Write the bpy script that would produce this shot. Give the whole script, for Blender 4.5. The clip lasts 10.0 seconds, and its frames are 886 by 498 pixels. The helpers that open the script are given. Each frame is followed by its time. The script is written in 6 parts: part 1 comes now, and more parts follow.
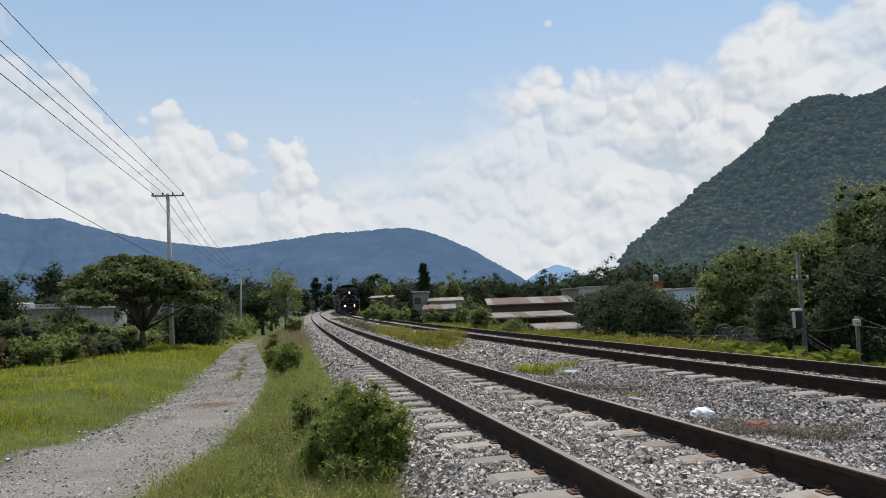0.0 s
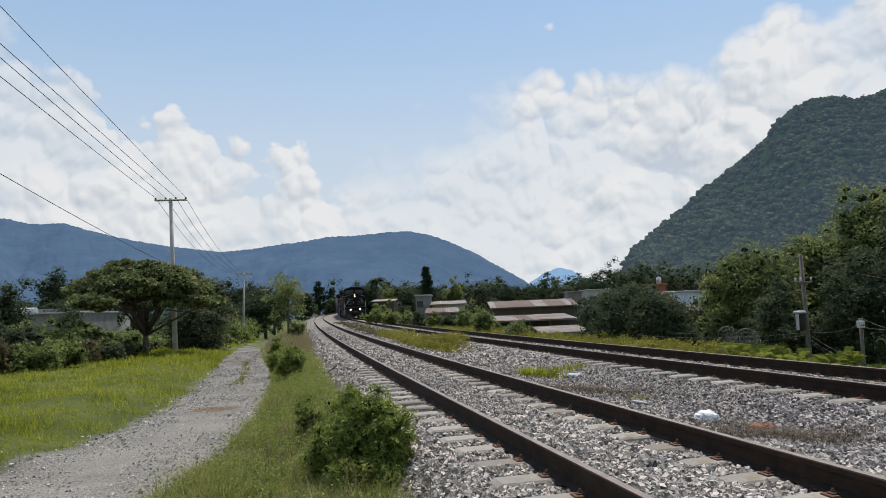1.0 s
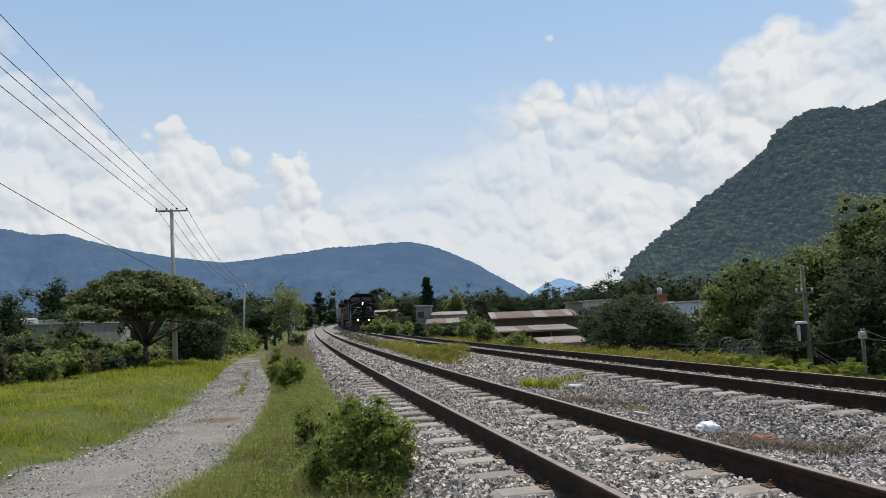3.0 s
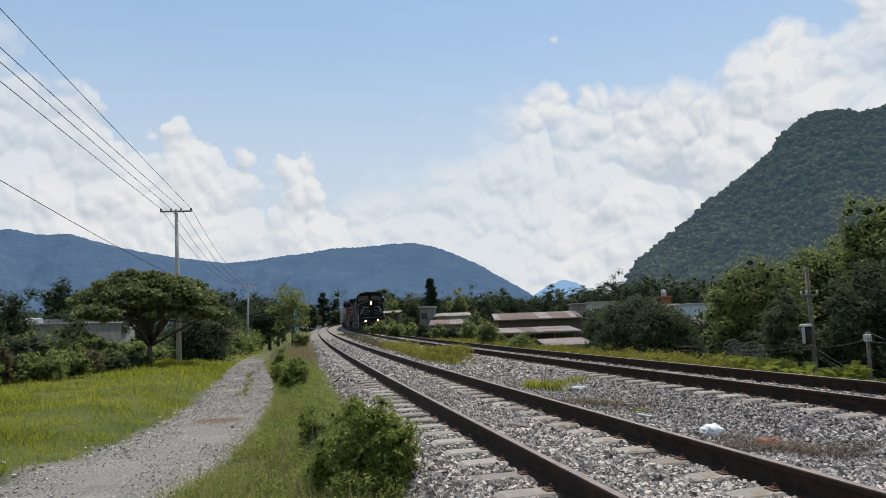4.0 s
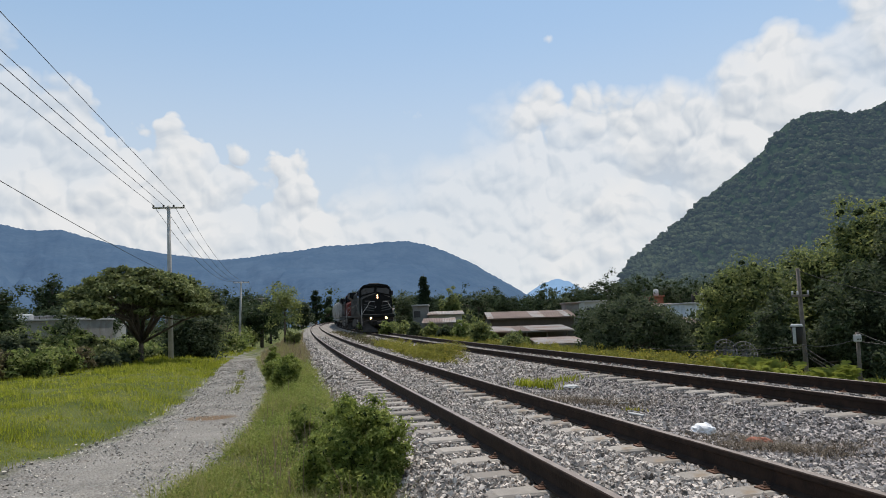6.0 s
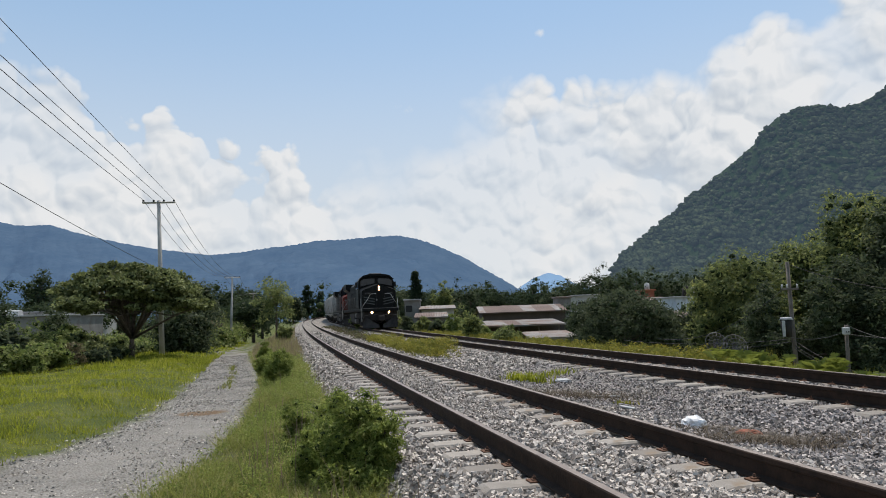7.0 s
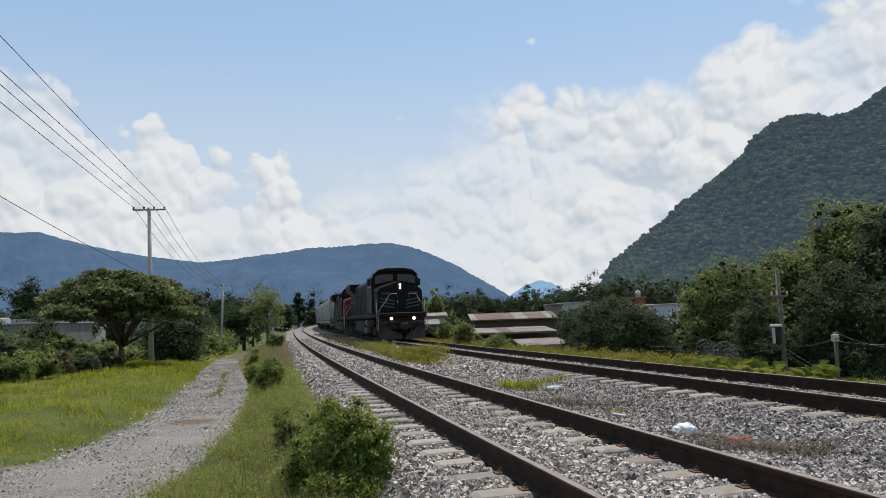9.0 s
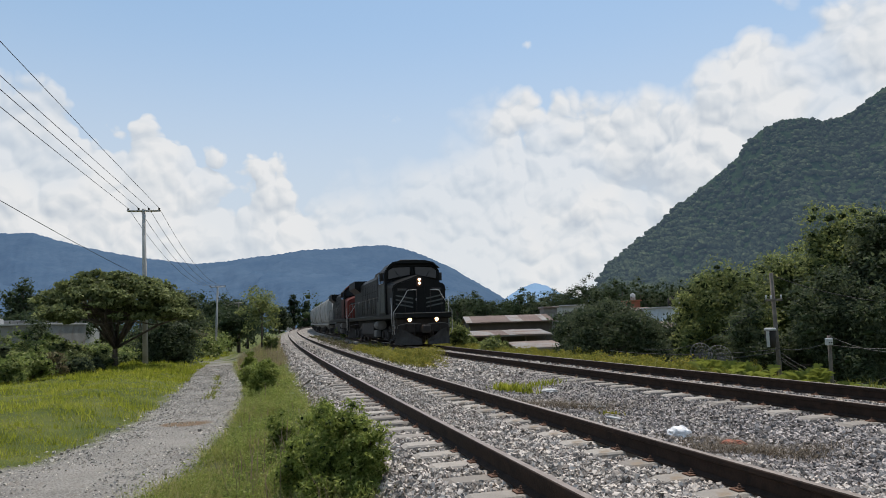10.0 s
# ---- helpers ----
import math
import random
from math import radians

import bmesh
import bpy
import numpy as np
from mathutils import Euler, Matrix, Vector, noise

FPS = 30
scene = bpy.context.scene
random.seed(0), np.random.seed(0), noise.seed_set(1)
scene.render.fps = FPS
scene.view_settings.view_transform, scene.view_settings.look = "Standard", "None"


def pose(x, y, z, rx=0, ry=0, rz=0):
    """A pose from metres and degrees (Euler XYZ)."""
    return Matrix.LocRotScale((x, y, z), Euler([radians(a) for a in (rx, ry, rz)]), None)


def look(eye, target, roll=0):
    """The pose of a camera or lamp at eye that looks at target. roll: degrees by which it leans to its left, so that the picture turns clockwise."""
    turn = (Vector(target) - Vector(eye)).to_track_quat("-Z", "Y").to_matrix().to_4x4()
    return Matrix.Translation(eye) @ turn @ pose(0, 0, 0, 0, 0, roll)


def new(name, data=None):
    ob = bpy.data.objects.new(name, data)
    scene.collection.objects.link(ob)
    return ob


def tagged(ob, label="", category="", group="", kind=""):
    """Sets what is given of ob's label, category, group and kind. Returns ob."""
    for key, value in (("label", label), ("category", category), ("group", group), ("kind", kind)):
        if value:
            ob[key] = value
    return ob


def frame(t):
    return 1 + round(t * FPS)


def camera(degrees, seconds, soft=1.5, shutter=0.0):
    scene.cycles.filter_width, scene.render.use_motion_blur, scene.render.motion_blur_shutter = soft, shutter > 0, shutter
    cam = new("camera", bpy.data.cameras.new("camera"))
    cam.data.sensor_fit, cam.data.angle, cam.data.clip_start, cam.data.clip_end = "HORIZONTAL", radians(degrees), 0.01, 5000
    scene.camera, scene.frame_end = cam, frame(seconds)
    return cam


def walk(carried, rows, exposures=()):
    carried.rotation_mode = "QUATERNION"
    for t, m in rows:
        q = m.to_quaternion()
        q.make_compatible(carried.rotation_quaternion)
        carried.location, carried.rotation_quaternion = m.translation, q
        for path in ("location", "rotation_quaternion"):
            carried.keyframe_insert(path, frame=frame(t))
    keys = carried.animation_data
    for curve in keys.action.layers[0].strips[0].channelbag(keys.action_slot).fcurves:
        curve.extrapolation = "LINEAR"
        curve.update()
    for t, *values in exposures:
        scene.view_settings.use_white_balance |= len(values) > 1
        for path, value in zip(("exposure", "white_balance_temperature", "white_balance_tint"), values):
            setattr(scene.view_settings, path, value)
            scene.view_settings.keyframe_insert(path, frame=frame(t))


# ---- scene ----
# ---- camera: held in the hand, standing still and turning a little ----
EYE = (0.0, 0.0, 1.31)
cam = camera(66.5, 10.0, soft=0.9)


def aim(pitch, lean, yaw):
    p, w = radians(pitch), radians(yaw)
    way = Vector((math.sin(w) * math.cos(p), math.cos(w) * math.cos(p), math.sin(p)))
    return look(EYE, Vector(EYE) + way, lean)


AIMS = [(0, 4.85, -2.10, 0.0), (0.5, 5.034, -2.523, -0.135), (1, 5.143, -2.32, -0.202), (1.5, 5.137, -2.363, -0.134),
        (2, 5.334, -2.518, -0.048), (2.5, 5.803, -2.453, -0.051), (4, 6.157, -2.1, -0.536), (4.5, 6.206, -1.847, -0.211),
        (5, 6.229, -1.962, -0.083), (5.5, 6.168, -1.802, -0.13), (7, 5.499, -2.015, 0.712), (7.5, 5.349, -1.965, 1.047),
        (8, 5.817, -1.83, 1.143), (8.5, 6.077, -1.901, 1.248), (9, 6.097, -2.067, 1.45), (9.5, 6.081, -1.863, 1.551),
        (10, 6.297, -1.888, 1.848)]
walk(cam, [(t, aim(p, r, y)) for t, p, r, y in AIMS])

# ---- sun and sky ----
SUN_AZ, SUN_EL = 20.0, 66.0      # degrees to the right of the view, and above the horizon
scene.view_settings.exposure = 0.0
sun_data = bpy.data.lights.new("sun", "SUN")
sun_data.energy, sun_data.angle, sun_data.color = 4.3, radians(0.55), (1.0, 0.905, 0.80)
sun = new("sun", sun_data)
sun_way = Vector((math.sin(radians(SUN_AZ)) * math.cos(radians(SUN_EL)), math.cos(radians(SUN_AZ)) * math.cos(radians(SUN_EL)), math.sin(radians(SUN_EL))))
sun.matrix_world = look(sun_way * 100, (0, 0, 0))


class Nodes:
    """Short hand for node trees."""

    def __init__(self, tree):
        self.t = tree
        tree.nodes.clear()

    def add(self, kind, **inputs):
        n = self.t.nodes.new(kind)
        props = inputs.pop("props", {})
        if "operation" in props:
            n.operation = props["operation"]
        if "use_clamp" in props:
            n.use_clamp = props["use_clamp"]
        if "interpolation_type" in props:
            n.interpolation_type = props["interpolation_type"]
        if "attribute_name" in props:
            n.attribute_name = props["attribute_name"]
        for k, v in inputs.items():
            self.put(n, k, v)
        return n

    def put(self, n, key, v):
        key = int(key[1:]) if key[0] == "i" and key[1:].isdigit() else key.replace("_", " ")
        s = n.inputs[key]
        if isinstance(v, bpy.types.NodeSocket):
            self.t.links.new(v, s)
        else:
            s.default_value = v

    def math(self, op, a, b=0.0, c=0.0, clamp=False):
        n = self.add("ShaderNodeMath", props={"operation": op, "use_clamp": clamp}, i0=a, i1=b, i2=c)
        return n.outputs[0]

    def mix(self, f, a, b):
        n = self.t.nodes.new("ShaderNodeMix")
        n.data_type = "RGBA"
        for s, v in ((n.inputs[0], f), (n.inputs[6], a), (n.inputs[7], b)):
            if isinstance(v, bpy.types.NodeSocket):
                self.t.links.new(v, s)
            else:
                s.default_value = v if not isinstance(v, tuple) else (*v[:3], 1)
        return n.outputs[2]

    def noise(self, vec, scale, detail=4.0, rough=0.55, dist=0.0):
        n = self.add("ShaderNodeTexNoise", Scale=scale, Detail=detail, Roughness=rough, Distortion=dist)
        if vec is not None:
            self.t.links.new(vec, n.inputs["Vector"])
        return n.outputs["Fac"]

    def ramp(self, f, stops):
        n = self.t.nodes.new("ShaderNodeValToRGB")
        e = n.color_ramp.elements
        while len(e) < len(stops):
            e.new(0.5)
        for el, (p, c) in zip(e, stops):
            el.position, el.color = p, (*c, 1) if isinstance(c, tuple) else (c, c, c, 1)
        self.t.links.new(f, n.inputs[0])
        return n.outputs[0]

    def smooth(self, v, lo, hi):
        n = self.add("ShaderNodeMapRange", props={"interpolation_type": "SMOOTHSTEP"}, Value=v, From_Min=lo, From_Max=hi)
        return n.outputs[0]


def build_world():
    w = bpy.data.worlds.new("sky")
    scene.world = w
    w.use_nodes = True
    n = Nodes(w.node_tree)
    vec = n.add("ShaderNodeTexCoord").outputs["Generated"]
    sky = n.add("ShaderNodeTexSky")
    sky.sky_type, sky.sun_disc, sky.sun_elevation, sky.sun_rotation = "NISHITA", False, radians(SUN_EL), radians(SUN_AZ)
    sky.altitude, sky.dust_density = 1200.0, 1.6
    sep = n.add("ShaderNodeSeparateXYZ", Vector=vec)
    x, y, z = sep.outputs
    az = n.math("ARCTAN2", x, y)                     # to the right of the view
    el = n.math("ARCSINE", z)
    # crest of the cloud bank by bearing: (degrees to the right, crest in degrees, softness of its edge, fullness)
    crest = [(-60, 19, .2, .9), (-36, 22.6, .4, .8), (-31.5, 20.2, .2, 1), (-28.9, 19, .1, 1), (-27.3, 16.4, .06, 1), (-22.4, 16.6, .05, 1), (-21, 15, .05, 1), (-18, 14.6, .05, 1), (-16, 13.2, .06, 1), (-13.3, 13.8, .06, 1),
             (-11.9, 14.4, .06, 1), (-10, 12.8, .14, .95), (-7.6, 15.0, .8, .82), (-3.7, 17.4, 1, .8), (1.2, 19, .95, .82), (5.2, 19.6, .7, .88), (8.1, 19.4, .3, .97), (9.4, 19.8, .16, 1), (13.9, 20.2, .16, 1),
             (18.5, 19.6, .4, .95), (21.7, 21.4, .4, .95), (24.7, 22.4, .3, 1), (30, 23.6, .3, 1), (60, 22, .4, .9)]
    ramp = n.t.nodes.new("ShaderNodeValToRGB")
    stops = ramp.color_ramp.elements
    while len(stops) < len(crest):
        stops.new(.5)
    for stop, (a, e, w, full) in zip(stops, crest):
        stop.position, stop.color = (a + 60) / 120, (e / 40, w, full, 1)
    n.t.links.new(n.math("ADD", n.math("MULTIPLY", az, 180 / math.pi / 120), .5, clamp=True), ramp.inputs[0])
    shape = n.add("ShaderNodeSeparateColor", Color=ramp.outputs[0]).outputs
    up = n.math("MULTIPLY", el, 180 / math.pi)

    def billow(v):
        """Heaped puffs at three sizes, in degrees."""
        bent = n.add("ShaderNodeVectorMath", props={"operation": "ADD"}, i0=v, i1=n.add("ShaderNodeVectorMath", props={"operation": "SCALE"}, i0=n.add("ShaderNodeTexNoise", Vector=v, Scale=11.0, Detail=3.0).outputs["Color"], Scale=.06).outputs[0]).outputs[0]
        total = n.math("MULTIPLY", n.math("SUBTRACT", n.noise(v, 6.0, 4.0, .5), .5), 4.0)
        for scale, k in ((10.0, 8.0), (22.0, 3.8), (47.0, 1.5), (100.0, .45)):
            total = n.math("ADD", total, n.math("MULTIPLY", n.math("SUBTRACT", .2, n.math("POWER", n.add("ShaderNodeTexVoronoi", Scale=scale, Vector=bent).outputs["Distance"], 2.0)), k))
        return total

    over = n.add("ShaderNodeVectorMath", props={"operation": "ADD"}, i0=vec, i1=(.004, -.001, .009)).outputs[0]
    puff, puff_over = billow(vec), billow(over)
    wisp = n.noise(vec, 24.0, 6.0, .62)
    depth = n.math("ADD", n.math("SUBTRACT", n.math("MULTIPLY", shape[0], 40.0), up), n.math("ADD", n.math("MULTIPLY", puff, .85), n.math("MULTIPLY", n.math("SUBTRACT", wisp, .5), 1.3)))
    mask = n.math("MULTIPLY", n.math("DIVIDE", depth, n.math("ADD", n.math("MULTIPLY", shape[1], 7.0), .25), clamp=True), shape[2])
    # gaps of thin blue in the bank and a loose puff above it
    thin = n.smooth(n.math("ADD", n.noise(vec, 4.2, 5.0, .55), n.math("MULTIPLY", puff, .02)), .40, .56)
    mask = n.math("MULTIPLY", mask, n.math("ADD", n.math("MULTIPLY", thin, .28), .72))
    for a, e, wa, he, k in ((-1.4, 16.9, 2.0, 1.5, .6), (-1.0, 17.3, 1.3, 1.0, .8), (10.2, 22.6, 1.1, .7, .7), (6.0, 6.6, 3.6, 2.4, .9), (11.5, 6.2, 4.2, 2.8, .95), (2.0, 6.2, 1.6, 1.2, .8)):
        da = n.math("DIVIDE", n.math("SUBTRACT", az, radians(a)), radians(wa))
        de = n.math("DIVIDE", n.math("SUBTRACT", el, radians(e)), radians(he))
        g = n.math("SUBTRACT", 1.0, n.math("ADD", n.math("MULTIPLY", da, da), n.math("MULTIPLY", de, de)))
        g = n.smooth(n.math("ADD", g, n.math("ADD", n.math("MULTIPLY", puff, .42), n.math("MULTIPLY", n.math("SUBTRACT", wisp, .5), 2.4))), .1, .75)
        mask = n.math("MAXIMUM", mask, n.math("MULTIPLY", g, k))
    relief = n.math("ADD", n.math("MULTIPLY", n.math("SUBTRACT", puff, puff_over), .25), n.math("MULTIPLY", n.smooth(n.noise(vec, 3.4, 5.0, .6), .42, .66), -.20))
    lit = n.ramp(n.math("ADD", relief, .66), [(.05, (.64, .70, .78)), (.40, (.85, .885, .92)), (.70, (1.03, 1.03, 1.03))])
    haze = n.smooth(el, .49, .10)
    air = n.mix(n.math("MULTIPLY", haze, .9), n.add("ShaderNodeVectorMath", props={"operation": "SCALE"}, i0=n.mix(.55, sky.outputs[0], (1.95, 3.05, 4.1)), Scale=.215).outputs[0], (.77, .85, .935))
    col = n.mix(n.math("MULTIPLY", mask, .92), air, lit)
    bg = n.add("ShaderNodeBackground", Color=col, Strength=.80)
    out = n.add("ShaderNodeOutputWorld", Surface=bg.outputs[0])


build_world()

# ---- materials ----


def base_material(name):
    m = bpy.data.materials.new(name)
    m.use_nodes = True
    return m, Nodes(m.node_tree)


def surface(name, dark, light, scale=4.0, rough=.8, bump=.3, fine=40.0, metal=0.0, island=0.0, random_ob=0.0, stain=None, stain_scale=.7, stain_at=.55, bump_dist=.01, spec=.4):
    """Two scales of mottling between two colours, with relief and stains of a third."""
    m, n = base_material(name)
    vec = n.add("ShaderNodeTexCoord").outputs["Object"]
    a, b = n.noise(vec, scale, 5.0, .6), n.noise(vec, fine, 4.0, .65)
    f = n.math("ADD", n.math("MULTIPLY", a, .6), n.math("MULTIPLY", b, .4))
    if island:
        r = n.add("ShaderNodeNewGeometry").outputs["Random Per Island"]
        f = n.math("ADD", f, n.math("MULTIPLY", n.math("SUBTRACT", r, .5), island))
    if random_ob:
        r = n.add("ShaderNodeObjectInfo").outputs["Random"]
        f = n.math("ADD", f, n.math("MULTIPLY", n.math("SUBTRACT", r, .5), random_ob))
    f = n.smooth(f, .28, .72)
    col = n.mix(f, dark, light)
    if stain:
        s = n.smooth(n.noise(vec, stain_scale, 6.0, .65, .4), stain_at - .08, stain_at + .1)
        col = n.mix(s, col, stain)
    bmp = n.add("ShaderNodeBump", Strength=bump, Distance=bump_dist, Height=f)
    p = n.add("ShaderNodeBsdfPrincipled", Base_Color=col, Roughness=n.math("ADD", n.math("MULTIPLY", b, .25), rough - .12), Metallic=metal, Normal=bmp.outputs[0])
    p.inputs["Specular IOR Level"].default_value = spec
    n.add("ShaderNodeOutputMaterial", Surface=p.outputs[0])
    return m


def leafy(name, dark, light, tip=None, gloss=.5, thin=.45, patch=.25):
    """Leaves: each its own shade, light passing through."""
    m, n = base_material(name)
    r = n.add("ShaderNodeNewGeometry").outputs["Random Per Island"]
    vec = n.add("ShaderNodeTexCoord").outputs["Object"]
    big = n.noise(vec, patch, 4.0, .6)
    f = n.smooth(n.math("ADD", n.math("MULTIPLY", r, .6), n.math("MULTIPLY", big, .5)), .2, .85)
    col = n.mix(f, dark, light)
    if tip:
        t = n.smooth(n.math("ADD", r, n.math("MULTIPLY", n.math("SUBTRACT", big, .5), 1.2)), .72, .95)
        col = n.mix(t, col, tip)
    p = n.add("ShaderNodeBsdfPrincipled", Base_Color=col, Roughness=max(gloss, .62))
    p.inputs["Specular IOR Level"].default_value = .14
    tr = n.add("ShaderNodeBsdfTranslucent", Color=n.mix(.5, col, light))
    mx = n.add("ShaderNodeMixShader", i0=thin, i1=p.outputs[0], i2=tr.outputs[0])
    n.add("ShaderNodeOutputMaterial", Surface=mx.outputs[0])
    return m


def glowing(name, col, strength):
    m, n = base_material(name)
    e = n.add("ShaderNodeEmission", Color=(*col, 1), Strength=strength)
    n.add("ShaderNodeOutputMaterial", Surface=e.outputs[0])
    return m


def hazy_hill(name, dark, light, haze_glow, amount, scale):
    """A distant range, the haze of much air put in as bluish emission."""
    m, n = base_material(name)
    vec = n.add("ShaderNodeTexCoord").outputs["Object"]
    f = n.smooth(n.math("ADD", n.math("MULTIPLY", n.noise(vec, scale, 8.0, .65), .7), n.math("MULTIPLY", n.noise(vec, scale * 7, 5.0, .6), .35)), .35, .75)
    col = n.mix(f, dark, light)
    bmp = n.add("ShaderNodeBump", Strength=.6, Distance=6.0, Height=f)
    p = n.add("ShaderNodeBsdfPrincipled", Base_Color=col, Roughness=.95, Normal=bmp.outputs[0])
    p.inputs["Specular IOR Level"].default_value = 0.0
    p.inputs["Emission Color"].default_value = (*haze_glow, 1)
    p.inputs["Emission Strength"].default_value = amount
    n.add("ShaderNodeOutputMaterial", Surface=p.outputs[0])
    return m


def ground_material():
    """Soil, grass thatch, gravel path and ballast bed, by vertex attribute 'cover' (0 soil, 1 gravel path, 2 ballast)."""
    m, n = base_material("ground_cover")
    vec = n.add("ShaderNodeTexCoord").outputs["Object"]
    cover = n.add("ShaderNodeAttribute", props={"attribute_name": "cover"}).outputs["Fac"]
    grass = n.mix(n.smooth(n.noise(vec, .5, 6.0, .65), .35, .65), (.050, .070, .012), (.105, .118, .026))
    grass = n.mix(n.math("MULTIPLY", n.smooth(n.noise(vec, 9.0, 4.0, .6), .55, .75), .6), grass, (.13, .105, .06))
    vor = n.add("ShaderNodeTexVoronoi", Scale=26.0, Vector=vec)
    vor2 = n.add("ShaderNodeTexVoronoi", Scale=60.0, Vector=vec)
    big = n.smooth(n.noise(vec, .9, 6.0, .65, .3), .3, .7)
    path = n.mix(big, (.112, .103, .087), (.215, .201, .174))
    path = n.mix(n.math("MULTIPLY", n.smooth(n.noise(vec, 2.2, 5.0, .7), .52, .7), .6), path, (.16, .13, .10))
    path = n.mix(n.math("MULTIPLY", n.add("ShaderNodeSeparateColor", Color=vor2.outputs["Color"]).outputs[0], .45), path, (.36, .35, .34))
    stone = n.mix(n.add("ShaderNodeSeparateColor", Color=vor.outputs["Color"]).outputs[1], (.115, .104, .094), (.34, .315, .285))
    mud = n.add("ShaderNodeAttribute", props={"attribute_name": "mud"}).outputs["Fac"]
    path = n.mix(n.smooth(n.math("ADD", mud, n.math("MULTIPLY", n.math("SUBTRACT", big, .5), .3)), .35, .6), path, (.15, .10, .06))
    col = n.mix(n.math("MULTIPLY", cover, 1.0, clamp=True), grass, path)
    col = n.mix(n.math("SUBTRACT", cover, 1.0, clamp=True), col, stone)
    hgt = n.math("ADD", n.math("MULTIPLY", vor.outputs["Distance"], -1.0), n.math("MULTIPLY", n.noise(vec, 30.0, 4.0), .6))
    bmp = n.add("ShaderNodeBump", Strength=.8, Distance=.03, Height=hgt)
    p = n.add("ShaderNodeBsdfPrincipled", Base_Color=col, Roughness=.92, Normal=bmp.outputs[0])
    p.inputs["Specular IOR Level"].default_value = .2
    n.add("ShaderNodeOutputMaterial", Surface=p.outputs[0])
    return m


M_GROUND = ground_material()
M_STONE = surface("crushed_stone", (.185, .163, .143), (.57, .51, .452), 12, .85, .3, 60, island=.65)
M_STONE_OLD = surface("dirty_crushed_stone", (.125, .112, .104), (.45, .402, .37), 12, .85, .3, 60, island=.65)
M_PATHSTONE = surface("path_stone", (.19, .173, .15), (.46, .425, .375), 12, .9, .3, 60, island=.9)
M_RAIL = surface("rail_steel_side", (.013, .009, .007), (.043, .026, .018), 6, .85, .3, 50, spec=.2)
M_RAILTOP = surface("rail_steel_worn_top", (.15, .12, .105), (.27, .235, .21), 5, .5, .1, 60, metal=.8)
M_TIE = surface("concrete_tie", (.20, .18, .158), (.32, .294, .261), 5, .9, .35, 70, random_ob=.4, stain=(.22, .17, .12), stain_at=.62, stain_scale=3)
M_RUST = surface("rusty_iron", (.045, .024, .016), (.12, .058, .034), 12, .85, .4, 80, island=.4)
M_CONCRETE = surface("pole_concrete", (.30, .29, .27), (.45, .44, .42), 2, .9, .25, 30)
M_WOOD_OLD = surface("weathered_wood", (.07, .058, .048), (.17, .148, .126), 5, .9, .4, 60)
M_WIRE = surface("black_cable", (.012, .012, .013), (.03, .03, .032), 5, .6, .1)
M_BARK = surface("bark", (.045, .036, .028), (.14, .115, .09), 3, .95, .7, 25, bump_dist=.03)
# The two far ranges also carry haze in their blue base colours.
M_FAR = hazy_hill("hazy_forest_ridge", (.030, .055, .085), (.055, .085, .115), (.115, .185, .33), .38, .008)
M_FARTHER = hazy_hill("hazy_far_peak", (.06, .10, .15), (.08, .12, .17), (.22, .36, .56), .75, .008)
M_MOUNT = hazy_hill("mountain_forest", (.018, .030, .018), (.050, .070, .034), (.10, .16, .24), .26, .02)

# ---- mesh helpers ----


def mesh_np(name, verts, faces, mats, index=None, smooth=False):
    me = bpy.data.meshes.new(name)
    me.from_pydata(np.asarray(verts).tolist(), [], [tuple(f) for f in np.asarray(faces).tolist()] if not isinstance(faces, list) else faces)
    for m in (mats if isinstance(mats, (list, tuple)) else [mats]):
        me.materials.append(m)
    if index is not None:
        me.polygons.foreach_set("material_index", np.asarray(index, dtype=np.int32))
    if smooth:
        me.polygons.foreach_set("use_smooth", np.ones(len(me.polygons), dtype=bool))
    me.update()
    return me


def mesh_bm(name, bm, mat):
    bmesh.ops.recalc_face_normals(bm, faces=bm.faces)
    me = bpy.data.meshes.new(name)
    bm.to_mesh(me)
    bm.free()
    for m in (mat if isinstance(mat, (list, tuple)) else [mat]):
        me.materials.append(m)
    return me


def part(name, data, mat, parent, label="", at=None):
    """One mesh object under a thing or a part; data is a bmesh or a finished mesh."""
    me = mesh_bm(name, data, mat) if isinstance(data, bmesh.types.BMesh) else data
    ob = new(name, me)
    ob.parent = parent
    if at is not None:
        ob.matrix_basis = at
    return tagged(ob, label)


def thing(name, at, label, category, group="", kind=""):
    ob = new(name)
    ob.empty_display_size = .2
    ob.matrix_basis = at
    return tagged(ob, label, category, group, kind)


def box(bm, x0, y0, z0, x1, y1, z1, bevel=0.0, m=0):
    g = bmesh.ops.create_cube(bm, size=1.0, matrix=Matrix.LocRotScale(((x0 + x1) / 2, (y0 + y1) / 2, (z0 + z1) / 2), None, (x1 - x0, y1 - y0, z1 - z0)))
    vs = g["verts"]
    fs = {f for v in vs for f in v.link_faces}
    for f in fs:
        f.material_index = m
    if bevel:
        es = {e for v in vs for e in v.link_edges}
        bmesh.ops.bevel(bm, geom=list(es), offset=bevel, segments=1, affect="EDGES")
    return vs


